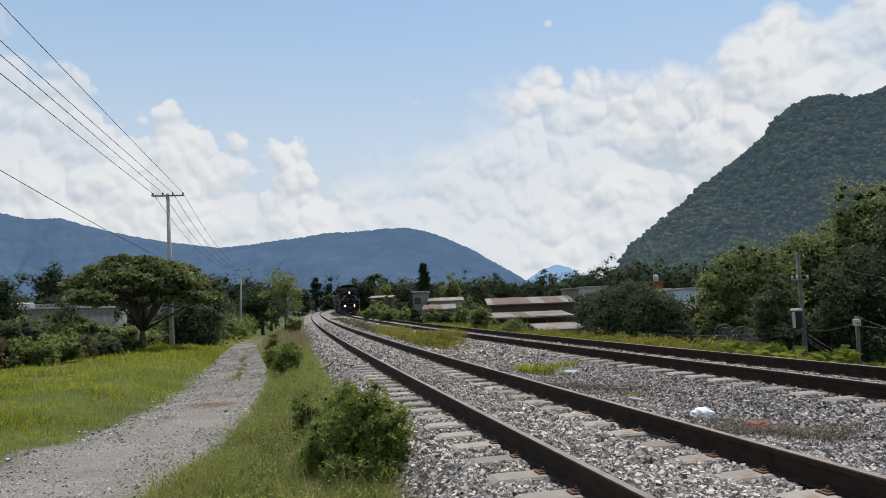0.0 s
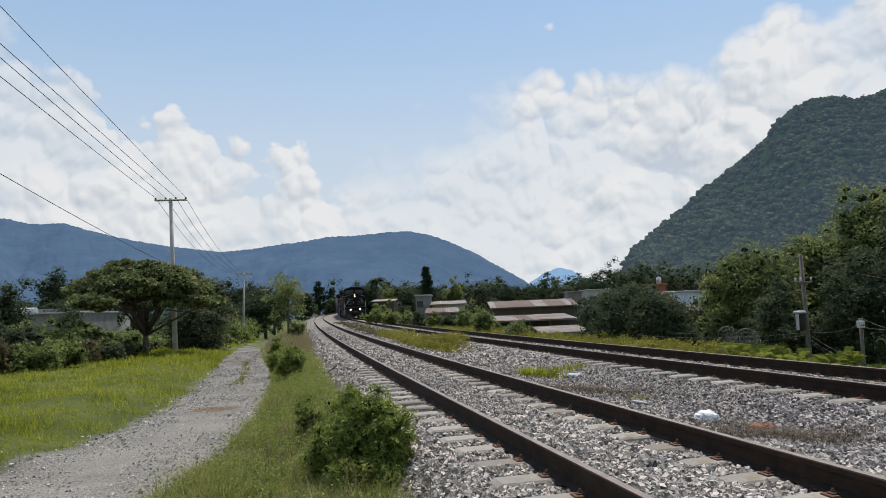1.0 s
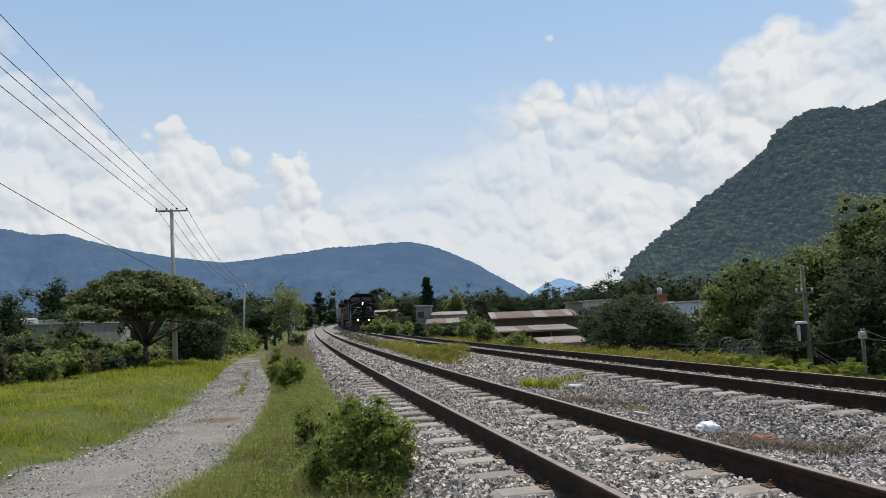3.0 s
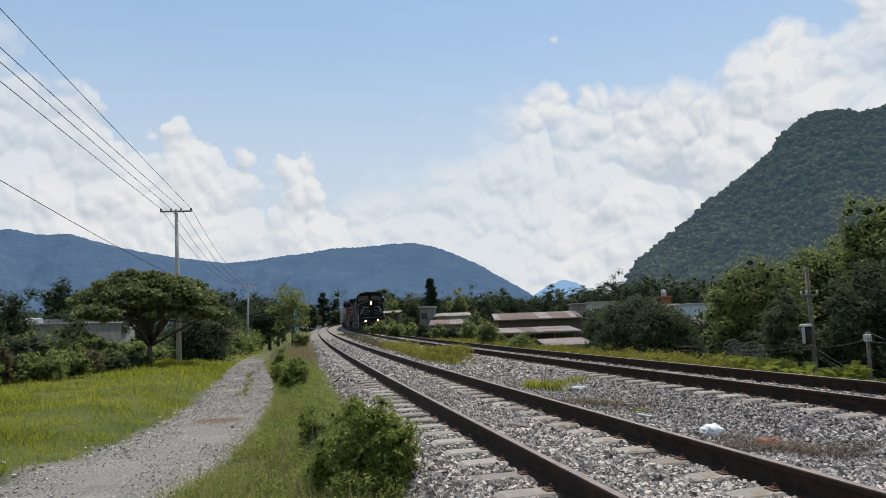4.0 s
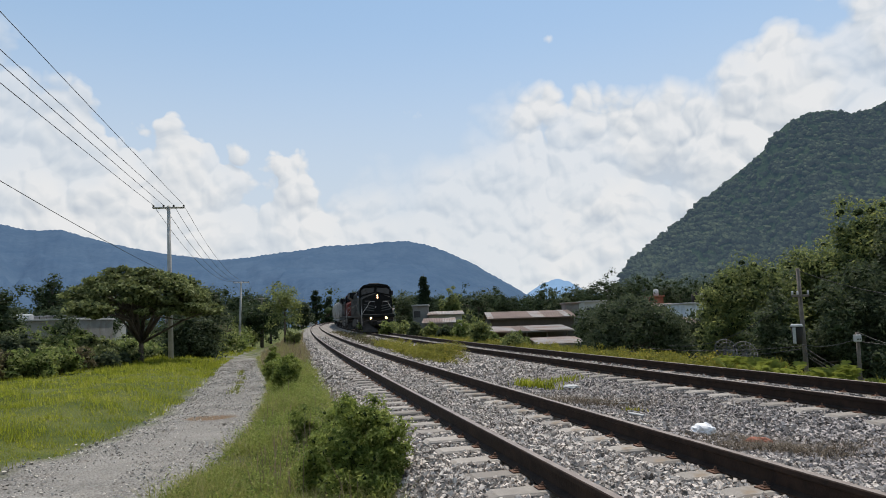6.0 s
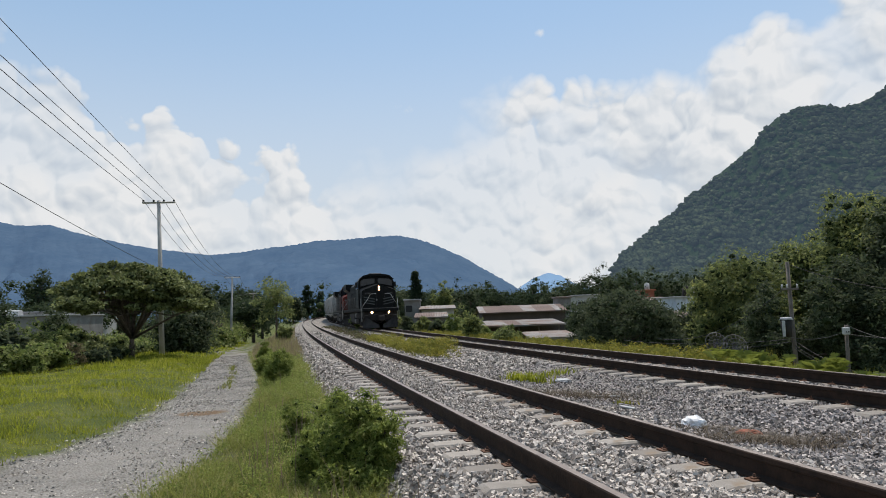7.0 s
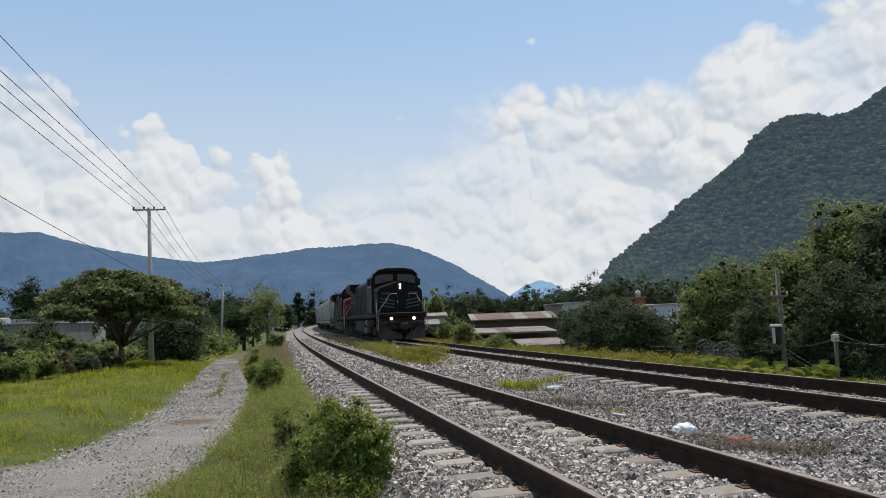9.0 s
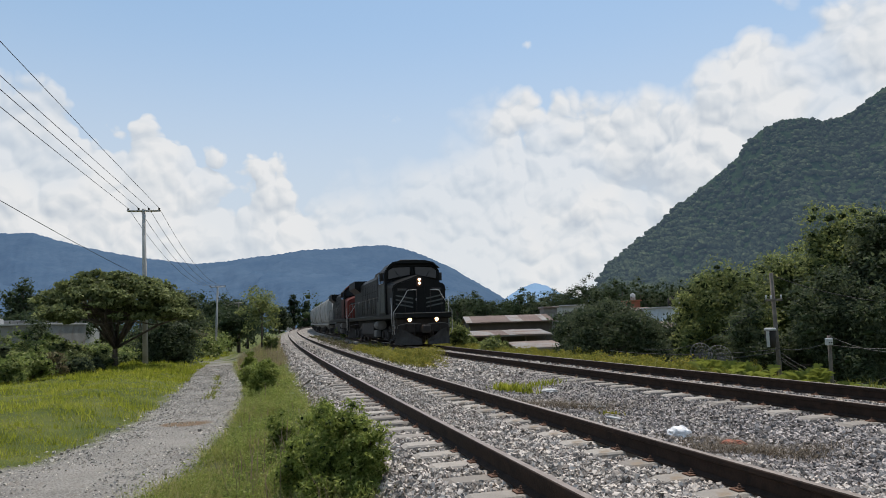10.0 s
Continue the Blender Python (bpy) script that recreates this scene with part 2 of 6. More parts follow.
def prism(bm, poly, axis, a, b, m=0):
    """A polygon of (p, q) drawn out along an axis from a to b. axis x: (y, z); y: (x, z); z: (x, y)."""
    def at(p, q, w):
        return {"x": (w, p, q), "y": (p, w, q), "z": (p, q, w)}[axis]
    va = [bm.verts.new(at(p, q, a)) for p, q in poly]
    vb = [bm.verts.new(at(p, q, b)) for p, q in poly]
    k = len(poly)
    fs = [bm.faces.new(va), bm.faces.new(vb[::-1])]
    for i in range(k):
        fs.append(bm.faces.new((va[i], va[(i + 1) % k], vb[(i + 1) % k], vb[i])))
    for f in fs:
        f.material_index = m


def rod(bm, pts, r, sides=6, r_end=None, m=0, cap=True):
    """A round bar through points, tapering to r_end."""
    pts = [Vector(p) for p in pts]
    rings = []
    for i, p in enumerate(pts):
        d = (pts[min(i + 1, len(pts) - 1)] - pts[max(i - 1, 0)]).normalized()
        u = d.orthogonal().normalized() if abs(d.z) > .9 else d.cross(Vector((0, 0, 1))).normalized()
        w = d.cross(u)
        rr = r if r_end is None else r + (r_end - r) * i / (len(pts) - 1)
        rings.append([bm.verts.new(p + (u * math.cos(2 * math.pi * k / sides) + w * math.sin(2 * math.pi * k / sides)) * rr) for k in range(sides)])
    for a, b in zip(rings, rings[1:]):
        for k in range(sides):
            f = bm.faces.new((a[k], a[(k + 1) % sides], b[(k + 1) % sides], b[k]))
            f.material_index, f.smooth = m, True
    if cap:
        bm.faces.new(rings[0][::-1]).material_index = m
        bm.faces.new(rings[-1]).material_index = m


# ---- the line of the railway ----
GAUGE, TRACK_GAP = 1.507, 5.03     # between rail centres; between the two tracks
_ds = .25
_s = np.arange(-40, 420, _ds)
_k = np.where(_s < 14, .0005, np.clip(.0005 - .0004 * (_s - 14) / 168, .0001, .0005)) + .0038 * np.clip((_s - 128) / 25, 0, 1)
_h = np.cumsum(_k) * _ds
_h += -.2376 - np.interp(0, _s, _h)
_x, _y = np.cumsum(np.sin(_h)) * _ds, np.cumsum(np.cos(_h)) * _ds
_x += 2.7802 * math.cos(-.2376) - np.interp(0, _s, _x)
_y += -2.7802 * math.sin(-.2376) - np.interp(0, _s, _y)


def soft(v, w):
    return np.log1p(np.exp(np.clip(np.asarray(v, float) / w, -50, 50))) * w


def rail_z(s):
    return .0055 * soft(np.asarray(s, float) - 32, 10) + .013 * soft(np.asarray(s, float) - 135, 10)


def on_line(s, u, z=0.0):
    """World places at s along the near track and u to its right, z over its rail base."""
    s, u = np.asarray(s, float), np.asarray(u, float)
    h = np.interp(s, _s, _h)
    return np.stack(np.broadcast_arrays(np.interp(s, _s, _x) + u * np.cos(h), np.interp(s, _s, _y) - u * np.sin(h), rail_z(s) + z), -1)


def heading(s):
    return float(np.interp(s, _s, _h))


def lattice(x, y, seed, octaves=5, gain=.5):
    """Smooth value noise about 0, cells of one unit in the first octave."""
    rng = np.random.RandomState(seed)
    tab = rng.uniform(-1, 1, (64, 64))
    out, k = 0.0, 1.0
    for o in range(octaves):
        ix, iy = np.floor(x).astype(int), np.floor(y).astype(int)
        fx, fy = x - ix, y - iy
        fx, fy = fx * fx * (3 - 2 * fx), fy * fy * (3 - 2 * fy)
        a, b_ = tab[ix % 64, iy % 64], tab[(ix + 1) % 64, iy % 64]
        c, d = tab[ix % 64, (iy + 1) % 64], tab[(ix + 1) % 64, (iy + 1) % 64]
        out = out + k * ((a * (1 - fx) + b_ * fx) * (1 - fy) + (c * (1 - fx) + d * fx) * fy)
        x, y, k = x * 2.03 + 7.1, y * 2.03 + 3.7, k * gain
    return out


def to_line(x, y):
    """s and u of world places (nearest point of the line, by a few steps)."""
    x, y = np.asarray(x, float), np.asarray(y, float)
    s = np.clip(y / .975, -40, 400)
    for _ in range(12):
        h = np.interp(s, _s, _h)
        s = np.clip(s + (x - np.interp(s, _s, _x)) * np.sin(h) + (y - np.interp(s, _s, _y)) * np.cos(h), -40, 419)
    h = np.interp(s, _s, _h)
    return s, (x - np.interp(s, _s, _x)) * np.cos(h) - (y - np.interp(s, _s, _y)) * np.sin(h)


def path_u(s):
    return np.interp(s, [-5, 4, 8, 10, 12.3, 15, 17, 20, 26, 30, 38, 52, 90, 112, 160, 400], [-8.0, -6.4, -5.35, -4.95, -4.5, -4.3, -4.24, -4.26, -4.46, -4.76, -5.3, -6.0, -7.8, -7.9, -9.5, -22])


def path_half(s):
    return np.interp(s, [5, 8, 10, 12.3, 15, 30, 40, 55, 90], [1.55, 1.45, 1.35, 1.1, 1.0, .97, .9, .8, .62])


def step(v, a, b):
    t = np.clip((v - a) / (b - a), 0, 1)
    return t * t * (3 - 2 * t)


def bumps(x, y, f, k=1.0):
    return k * (np.sin(x * f + 1.3 * np.sin(y * f * .7)) * np.cos(y * f * 1.1 + .8 * np.sin(x * f * .6 + 2)) + .5 * np.sin(x * f * 2.3 + y * f * 1.9 + 1))


def ground_z(x, y):
    x, y = np.asarray(x, float), np.asarray(y, float)
    s, u = to_line(x, y)
    d = np.clip(s, 0, 85)
    low = -.5 - .0002 * d * d - .02 * np.clip(s - 85, 0, 120)           # the strip of the gravel path
    rz = rail_z(s)
    pu, ph = path_u(s), path_half(s)
    fill = lambda v: .075 * step(v, -.68, -.5) * (1 - step(v, .12, .34))      # ballast heaped over the middle of the ties
    bed = -.042 + rz - .11 * np.exp(-((u - 2.5) / .7) ** 2) + fill(u) + fill(u - TRACK_GAP)
    left = rz - .055 - .30 * step(-u, 1.45, 2.2)
    verge = left + (low - left) * step(-u, 2.2, np.maximum(-(pu + ph) + .15, 2.6))
    z = np.where(u < -1.45, verge, bed)
    bank = low + .30 * step(pu - u, ph + .1, ph + 2.4) - 1.6 * step(pu - u, 9.0, 26)
    z = np.where(u < pu - ph + .1, bank, z)
    right = rz - .055 - .25 * step(u, 6.7, 7.6) - 2.6 * step(u, 9.5, 15)
    z = np.where(u > 6.5, right, z)
    rough = np.where((u > -1.6) & (u < 6.8), .012, np.where(np.abs(u - pu) < ph, .018, .05))
    z = z + bumps(x, y, 1.7, 1.0) * rough
    far = step(np.hypot(x, y), 150, 420) * np.maximum(step(np.abs(u - 2.5), 8, 40), step(s, 340, 400))
    return z * (1 - far) + far * (-3.0 + bumps(x, y, .01, .8))


def build_ground():
    gx = np.concatenate([-np.geomspace(14, 4200, 46)[::-1], np.linspace(-13.6, 16, 112), np.geomspace(16.5, 4200, 46)])
    gy = np.concatenate([-np.geomspace(3.2, 4200, 26)[::-1], np.linspace(-3, 34, 140), np.geomspace(34.4, 160, 70), np.geomspace(164, 4400, 44)])
    X, Y = np.meshgrid(gx, gy)
    Z = ground_z(X, Y)
    nx, ny = len(gx), len(gy)
    i = (np.arange(ny - 1)[:, None] * nx + np.arange(nx - 1)[None, :]).ravel()
    me = mesh_np("ground", np.stack([X, Y, Z], -1).reshape(-1, 3), np.stack([i, i + 1, i + nx + 1, i + nx], -1), M_GROUND, smooth=True)
    s, u = to_line(X.ravel(), Y.ravel())
    edge = bumps(X.ravel(), Y.ravel(), 2.1, .13)
    dp = np.abs(u - path_u(s))
    dp = dp - path_half(s)
    cover = 1 - step(dp + edge, -.08, .22)
    bal = step(u + edge, -2.15, -1.75) * (1 - step(u + edge, 6.9, 7.4))
    cover = np.where(bal > .02, 1 + bal, cover) * (np.hypot(X.ravel(), Y.ravel()) < 380)
    at = me.attributes.new("cover", "FLOAT", "POINT")
    at.data.foreach_set("value", cover.astype(np.float32))
    m0 = np.exp(-((s - 14.9) / .55) ** 2 - ((u - path_u(s) - .05) / .55) ** 2)
    mud = me.attributes.new("mud", "FLOAT", "POINT")
    mud.data.foreach_set("value", m0.astype(np.float32))
    tagged(new("ground", me), "grassy railway embankment with a pale gravel path", "ground", kind="structure")


build_ground()


# ---- the tracks ----
def rail_profile():
    """Half-way drawn flat-bottomed rail, feet at z 0, head at 0.18."""
    half = [(.07, 0), (.07, .012), (.012, .032), (.010, .125), (.036, .138), (.036, .172), (.028, .18)]
    return half + [(-p, q) for p, q in half[::-1]]


def rail_mesh(u, s0, s1):
    prof = rail_profile()
    ss = np.concatenate([np.arange(s0, min(60, s1), .8), np.arange(60, s1, 2.5)])
    k = len(prof)
    verts = np.concatenate([on_line(ss, u + p, q)[:, None, :] for p, q in prof], 1).reshape(-1, 3)
    faces, idx = [], []
    for i in range(len(ss) - 1):
        for j in range(k):
            a, b = i * k + j, i * k + (j + 1) % k
            faces.append((a, b, b + k, a + k))
            idx.append(1 if j in (6,) else 0)
    return mesh_np("rail", verts, faces, [M_RAIL, M_RAILTOP], idx)


def tie_mesh():
    """Concrete tie, lower in the middle, along x, top at z 0 under the rails."""
    bm = bmesh.new()
    xs = [(-1.27, -.03), (-1.22, 0.0), (-.42, 0.0), (-.25, -.035), (.25, -.035), (.42, 0.0), (1.22, 0.0), (1.27, -.03)]
    rows = []
    for x, z in xs:
        rows.append([bm.verts.new((x, y, q)) for y, q in ((-.14, -.2), (-.125, z - .018), (-.105, z), (.105, z), (.125, z - .018), (.14, -.2))])
    for a, b in zip(rows, rows[1:]):
        for j in range(5):
            bm.faces.new((a[j], a[j + 1], b[j + 1], b[j]))
    bm.faces.new(rows[0])
    bm.faces.new(rows[-1][::-1])
    return mesh_bm("tie", bm, M_TIE)


def clip_mesh():
    """Plate, spring clip and screw beside a rail foot, towards -x."""
    bm = bmesh.new()
    box(bm, -.17, -.075, .001, -.035, .075, .022, .004)
    box(bm, -.135, -.035, .022, -.055, .035, .042, .006)
    rod(bm, [(-.10, 0, .02), (-.10, 0, .068)], .019, 6)
    rod(bm, [(-.10, 0, .068), (-.10, 0, .088)], .011, 6)
    bmesh.ops.scale(bm, vec=(.78, .72, .55), verts=bm.verts)
    return mesh_bm("rail_clip", bm, M_RUST)


TIE, CLIP = tie_mesh(), clip_mesh()
CLIP_R = CLIP.copy()
CLIP_R.transform(Matrix.Rotation(math.pi, 4, "Z"))


def build_track(u, phase, first, near_count, last_s, label):
    tr = thing("railway_track", Matrix.Identity(4), label, "railway track", group="railway tracks")
    for side in (-GAUGE / 2, GAUGE / 2):
        part("rail", rail_mesh(u + side, -12, 330), None, tr, "rust-brown steel rail with a worn bright top")
    n = int((last_s - first) / .6)
    base = phase - .6 * round((phase - first) / .6)
    rest_v, rest_f = [], []
    tv = np.array([v.co[:] for v in TIE.vertices])
    tf = [list(p.vertices) for p in TIE.polygons]
    for i in range(n):
        s = base + .6 * i
        rng = random.Random(i * 7 + int(u * 10))
        place = Vector(on_line(s, u, rng.uniform(-.006, .002)))
        m = Matrix.Translation(place) @ Matrix.Rotation(-heading(s) + rng.uniform(-.012, .012), 4, "Z")
        if i < near_count:
            ob = part("tie", TIE, None, tr, at=m)
            if s < 24:
                for side in (-GAUGE / 2, GAUGE / 2):
                    part("rail_clip", CLIP, None, ob, at=Matrix.Translation((side, 0, 0)))
                    part("rail_clip", CLIP_R, None, ob, at=Matrix.Translation((side, 0, 0)))
        else:
            off = len(rest_v)
            rest_v += [tuple(m @ Vector(v)) for v in tv]
            rest_f += [[a + off for a in f] for f in tf]
    if rest_v:
        tagged(part("distant_ties", mesh_np("distant_ties", rest_v, rest_f, M_TIE), None, tr), kind="stuff")


build_track(0.0, 8.6423, -3.0, 120, 150, "near railway track with rusty rails on grey concrete ties")
build_track(TRACK_GAP, 10.7581, -3.0, 140, 150, "second railway track beside the train on concrete ties")


# ---- distance: ranges of hills ----
def dir_of(px, py):
    """Bearing and rise (tangents) of a place in the first view."""
    X, Y = (px - 784) / 1196.0, (441 - py) / 1196.0
    r, p = radians(-2.1), radians(4.85)
    rx, up = X * math.cos(r) - Y * math.sin(r), X * math.sin(r) + Y * math.cos(r)
    f, z = math.cos(p) - up * math.sin(p), math.sin(p) + up * math.cos(p)
    return rx / f, z / f


def ridge(name, crest, dist, depth, mat, label, rough, cell, step_w, seed, jag=0.0, shape=.8):
    """A range whose crest runs through sight lines; spurs and gullies fall towards the viewer."""
    t = np.array([dir_of(*c) for c in crest])
    xs = np.arange(t[0, 0], t[-1, 0], step_w)
    zs = np.interp(xs, t[:, 0], t[:, 1])
    rng = np.random.RandomState(seed)
    rows = np.concatenate([np.linspace(0, 1, 44), 1 + np.linspace(.06, .6, 6)])
    R, X = np.meshgrid(rows, xs, indexing="ij")
    Z = np.broadcast_to(zs, R.shape)
    rc = np.minimum(R, 1)
    D = dist - depth * (1 - R)
    wide = X * dist
    spur = lattice(wide / cell + .5 * R, (R * depth) / (cell * 2.2), seed, 5, .52)
    env = 4 * rc * (1 - rc)
    D = D + spur * rough * 1.5 * env
    fall = np.where(R <= 1, rc ** shape, 1 - (R - 1) * .9)
    lift = np.minimum(rough, .22 * Z * dist) * env
    z = EYE[2] + Z * D * fall + np.minimum(spur, .6) * lift - 8 * (1 - rc)
    z = np.minimum(z, EYE[2] + Z * D * np.where(R < 1, .995, 1)) + rng.uniform(-1, 1, R.shape) * jag * rc
    V = np.stack([X * D, D, z], -1)
    k = len(xs)
    i = (np.arange(len(rows) - 1)[:, None] * k + np.arange(k - 1)[None, :]).ravel()
    me = mesh_np(name, V.reshape(-1, 3), np.stack([i, i + 1, i + k + 1, i + k], -1), mat, smooth=True)
    tagged(new(name, me), label, "hill", kind="structure")
    return V


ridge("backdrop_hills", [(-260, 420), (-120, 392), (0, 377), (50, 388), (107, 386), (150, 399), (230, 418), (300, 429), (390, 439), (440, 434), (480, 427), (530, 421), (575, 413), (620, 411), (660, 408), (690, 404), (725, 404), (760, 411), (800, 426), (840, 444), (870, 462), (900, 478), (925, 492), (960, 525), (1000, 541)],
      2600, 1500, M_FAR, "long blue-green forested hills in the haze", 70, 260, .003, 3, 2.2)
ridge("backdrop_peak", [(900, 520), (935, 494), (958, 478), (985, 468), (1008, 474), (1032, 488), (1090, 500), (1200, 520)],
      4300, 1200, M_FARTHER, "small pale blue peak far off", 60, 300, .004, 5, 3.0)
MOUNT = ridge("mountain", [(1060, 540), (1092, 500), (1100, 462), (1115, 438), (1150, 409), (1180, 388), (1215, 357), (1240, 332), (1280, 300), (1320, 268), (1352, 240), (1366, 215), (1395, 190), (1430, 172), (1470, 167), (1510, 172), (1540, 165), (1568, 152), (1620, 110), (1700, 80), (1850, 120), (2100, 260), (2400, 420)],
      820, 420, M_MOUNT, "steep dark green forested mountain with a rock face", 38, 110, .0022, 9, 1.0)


# ---- foliage ----
def leaf_cloud(centres, radius, per, size, rng, droop=.2, flat=1.0, long=1.9):
    """Small leaves about centres, each turned outwards and up from its clump: vertices and faces."""
    C = np.repeat(centres, per, 0)
    n = len(C)
    R = np.repeat(radius, per) if np.ndim(radius) else np.full(n, radius)
    d = rng.normal(size=(n, 3))
    d /= np.linalg.norm(d, axis=1)[:, None]
    P = C + d * (R * (.5 + .75 * rng.uniform(0, 1, n) ** 1.1))[:, None] * np.array([1, 1, flat])
    c = d * .42 + rng.normal(size=(n, 3)) * .62 + np.array([0, 0, .5])
    c /= np.linalg.norm(c, axis=1)[:, None]
    a = rng.normal(size=(n, 3)) + d * .5
    a[:, 2] -= droop
    a -= c * np.sum(a * c, 1)[:, None]
    a /= np.linalg.norm(a, axis=1)[:, None] + 1e-9
    b = np.cross(c, a)
    L = (size * rng.uniform(.6, 1.3, n))[:, None]
    W = L / long * .5
    V = np.stack([P - a * L * .5 - b * W, P - a * L * .3 + b * W * 1.2, P + a * L * .55], 1).reshape(-1, 3)
    return V, np.arange(3 * n).reshape(-1, 3)


_g = (1 + 5 ** .5) / 2
ICO_V = np.array([(-1, _g, 0), (1, _g, 0), (-1, -_g, 0), (1, -_g, 0), (0, -1, _g), (0, 1, _g), (0, -1, -_g), (0, 1, -_g), (_g, 0, -1), (_g, 0, 1), (-_g, 0, -1), (-_g, 0, 1)]) / math.hypot(1, _g)
ICO_F = np.array([(0, 11, 5), (0, 5, 1), (0, 1, 7), (0, 7, 10), (0, 10, 11), (1, 5, 9), (5, 11, 4), (11, 10, 2), (10, 7, 6), (7, 1, 8), (3, 9, 4), (3, 4, 2), (3, 2, 6), (3, 6, 8), (3, 8, 9), (4, 9, 5), (2, 4, 11), (6, 2, 10), (8, 6, 7), (9, 8, 1)])


# Darker than the leaves: the shade inside crowns is put into this colour.
M_INNER = surface("shaded_clump_core", (.012, .018, .008), (.045, .066, .022), 3.0, .9, .8, 14, bump_dist=.08, spec=.1)


def lumpy_masses(centres, radius, rng, flat=1.0, lumpy=.28):
    """Lumpy closed masses, for clump cores and mountain crowns, one about each centre: vertices and faces."""
    n = len(centres)
    V = ICO_V[None] * (np.broadcast_to(radius, n))[:, None, None] * rng.uniform(1 - lumpy, 1 + lumpy, (n, 12, 1)) * np.array([1, 1, flat]) + np.asarray(centres)[:, None, :]
    return V.reshape(-1, 3), (np.arange(n)[:, None, None] * 12 + ICO_F[None]).reshape(-1, 3)


def foliage(name, centres, radius, per, size, rng, mat, core=.34, **kw):
    """Leaves about clumps, with added dark inner masses that close the clumps."""
    V, F = leaf_cloud(centres, radius, per, size, rng, **kw)
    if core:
        V2, F2 = lumpy_masses(centres, radius * core, rng, kw.get("flat", 1.0))
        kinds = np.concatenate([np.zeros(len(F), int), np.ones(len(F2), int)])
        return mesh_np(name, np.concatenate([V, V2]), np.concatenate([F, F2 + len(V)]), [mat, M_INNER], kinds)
    return mesh_np(name, V, F, mat)


def crown_centres(n, rng, rx, ry, rz, zc, shell=.55, flat_bottom=-.5, wob=.25):
    out = []
    ph = rng.uniform(0, 6, 4)
    while len(out) < n:
        d = rng.normal(size=3)
        d /= np.linalg.norm(d)
        if d[2] < flat_bottom:
            continue
        az = math.atan2(d[1], d[0])
        w = 1 + wob * (math.sin(3 * az + ph[0]) * math.cos(2.5 * d[2] * 2 + ph[1]) + .6 * math.sin(5 * az + ph[2] + 4 * d[2]))
        r = rng.uniform(shell, 1) * w
        out.append((d[0] * rx * r, d[1] * ry * r, zc + d[2] * rz * r))
    return np.array(out)


def tree_parts(th, rng, height, rx, rz, trunk_r, mat, clumps=260, per=40, leaf=.22, clump_r=.55, shell=.5, flat_bottom=-.5, trunk_top=.55, limbs=9, lean=(0, 0), flat=.75, bark=None, wob=.25, ry=None, forks=1, core=.34):
    """Trunk with limbs, and a crown of leaf clumps, under the thing th."""
    zc = height - rz
    C = crown_centres(clumps, rng, rx, ry or rx, rz, zc, shell, flat_bottom, wob)
    C[:, 0] += lean[0]
    C[:, 1] += lean[1]
    bm = bmesh.new()
    fork = Vector((lean[0] * .5, lean[1] * .5, height * trunk_top * (.5 if forks > 1 else 1)))
    rod(bm, [(0, 0, -.3), (lean[0] * .1, lean[1] * .1, fork.z * .5), fork], trunk_r, 8, trunk_r * .72)
    pick = rng.choice(len(C), limbs, replace=False)
    for k in pick:
        e = Vector(C[k])
        m = fork.lerp(e, .5) + Vector((rng.normal() * .12 * rx, rng.normal() * .12 * rx, rz * .12))
        rod(bm, [fork - Vector((0, 0, trunk_r)), m, e], trunk_r * .5, 5, trunk_r * .1)
        for j in range(2):
            e2 = Vector(C[rng.randint(len(C))])
            rod(bm, [m, m.lerp(e2, .5) + Vector((0, 0, .1)), m.lerp(e2, .85)], trunk_r * .22, 4, trunk_r * .06)
    part("trunk", bm, bark or M_BARK, th)
    part("crown", foliage("crown", C, clump_r * rng.uniform(.7, 1.3, len(C)), int(per * 1.55), leaf * .76, rng, mat, flat=flat, core=core), None, th)


def at_px(px, py, d):
    """Place d metres off along the first view's bearing, at the height of the sight line."""
    tx, tz = dir_of(px, py)
    return (tx * d, d, EYE[2] + tz * d)


def stand(px, d, sink=0.0):
    """Ground place on the bearing of px (near the horizon) at d metres."""
    tx, _ = dir_of(px, 545)
    return (tx * d, d, float(ground_z(tx * d, d)) - sink)


M_LEAF_OLIVE = leafy("olive_leaves", (.050, .064, .024), (.180, .210, .080), tip=(.30, .33, .15), gloss=.45)
M_LEAF_DARK = leafy("dark_green_leaves", (.022, .034, .021), (.105, .130, .068), gloss=.45)
M_LEAF_MID = leafy("green_leaves", (.050, .072, .028), (.225, .262, .095), tip=(.36, .36, .11), thin=.55)
M_LEAF_FAR = leafy("distant_leaves", (.020, .034, .020), (.068, .094, .046))
M_LEAF_PINE = leafy("conifer_needles", (.012, .022, .012), (.035, .055, .026))


def tree_at(px, d, top_py, half_w_px, mat, label, seed, crown=.6, name="tree", base=None, group="", **kw):
    """A broadleaf tree that stands d metres off; its top and half width are sight lines of the first view."""
    p = base or stand(px, d)
    top = at_px(px, top_py, d)[2]
    H = top - p[2]
    rx = half_w_px / 1196 * d
    th = thing(name, pose(*p), label, "tree", group)
    rng = np.random.RandomState(seed)
    a = dict(trunk_r=.03 * H + .04, clumps=220, per=34, leaf=.03 * H + .05, clump_r=rx * .2)
    a.update(kw)
    tree_parts(th, rng, H, rx, H * crown / 2, mat=mat, **a)
    return th




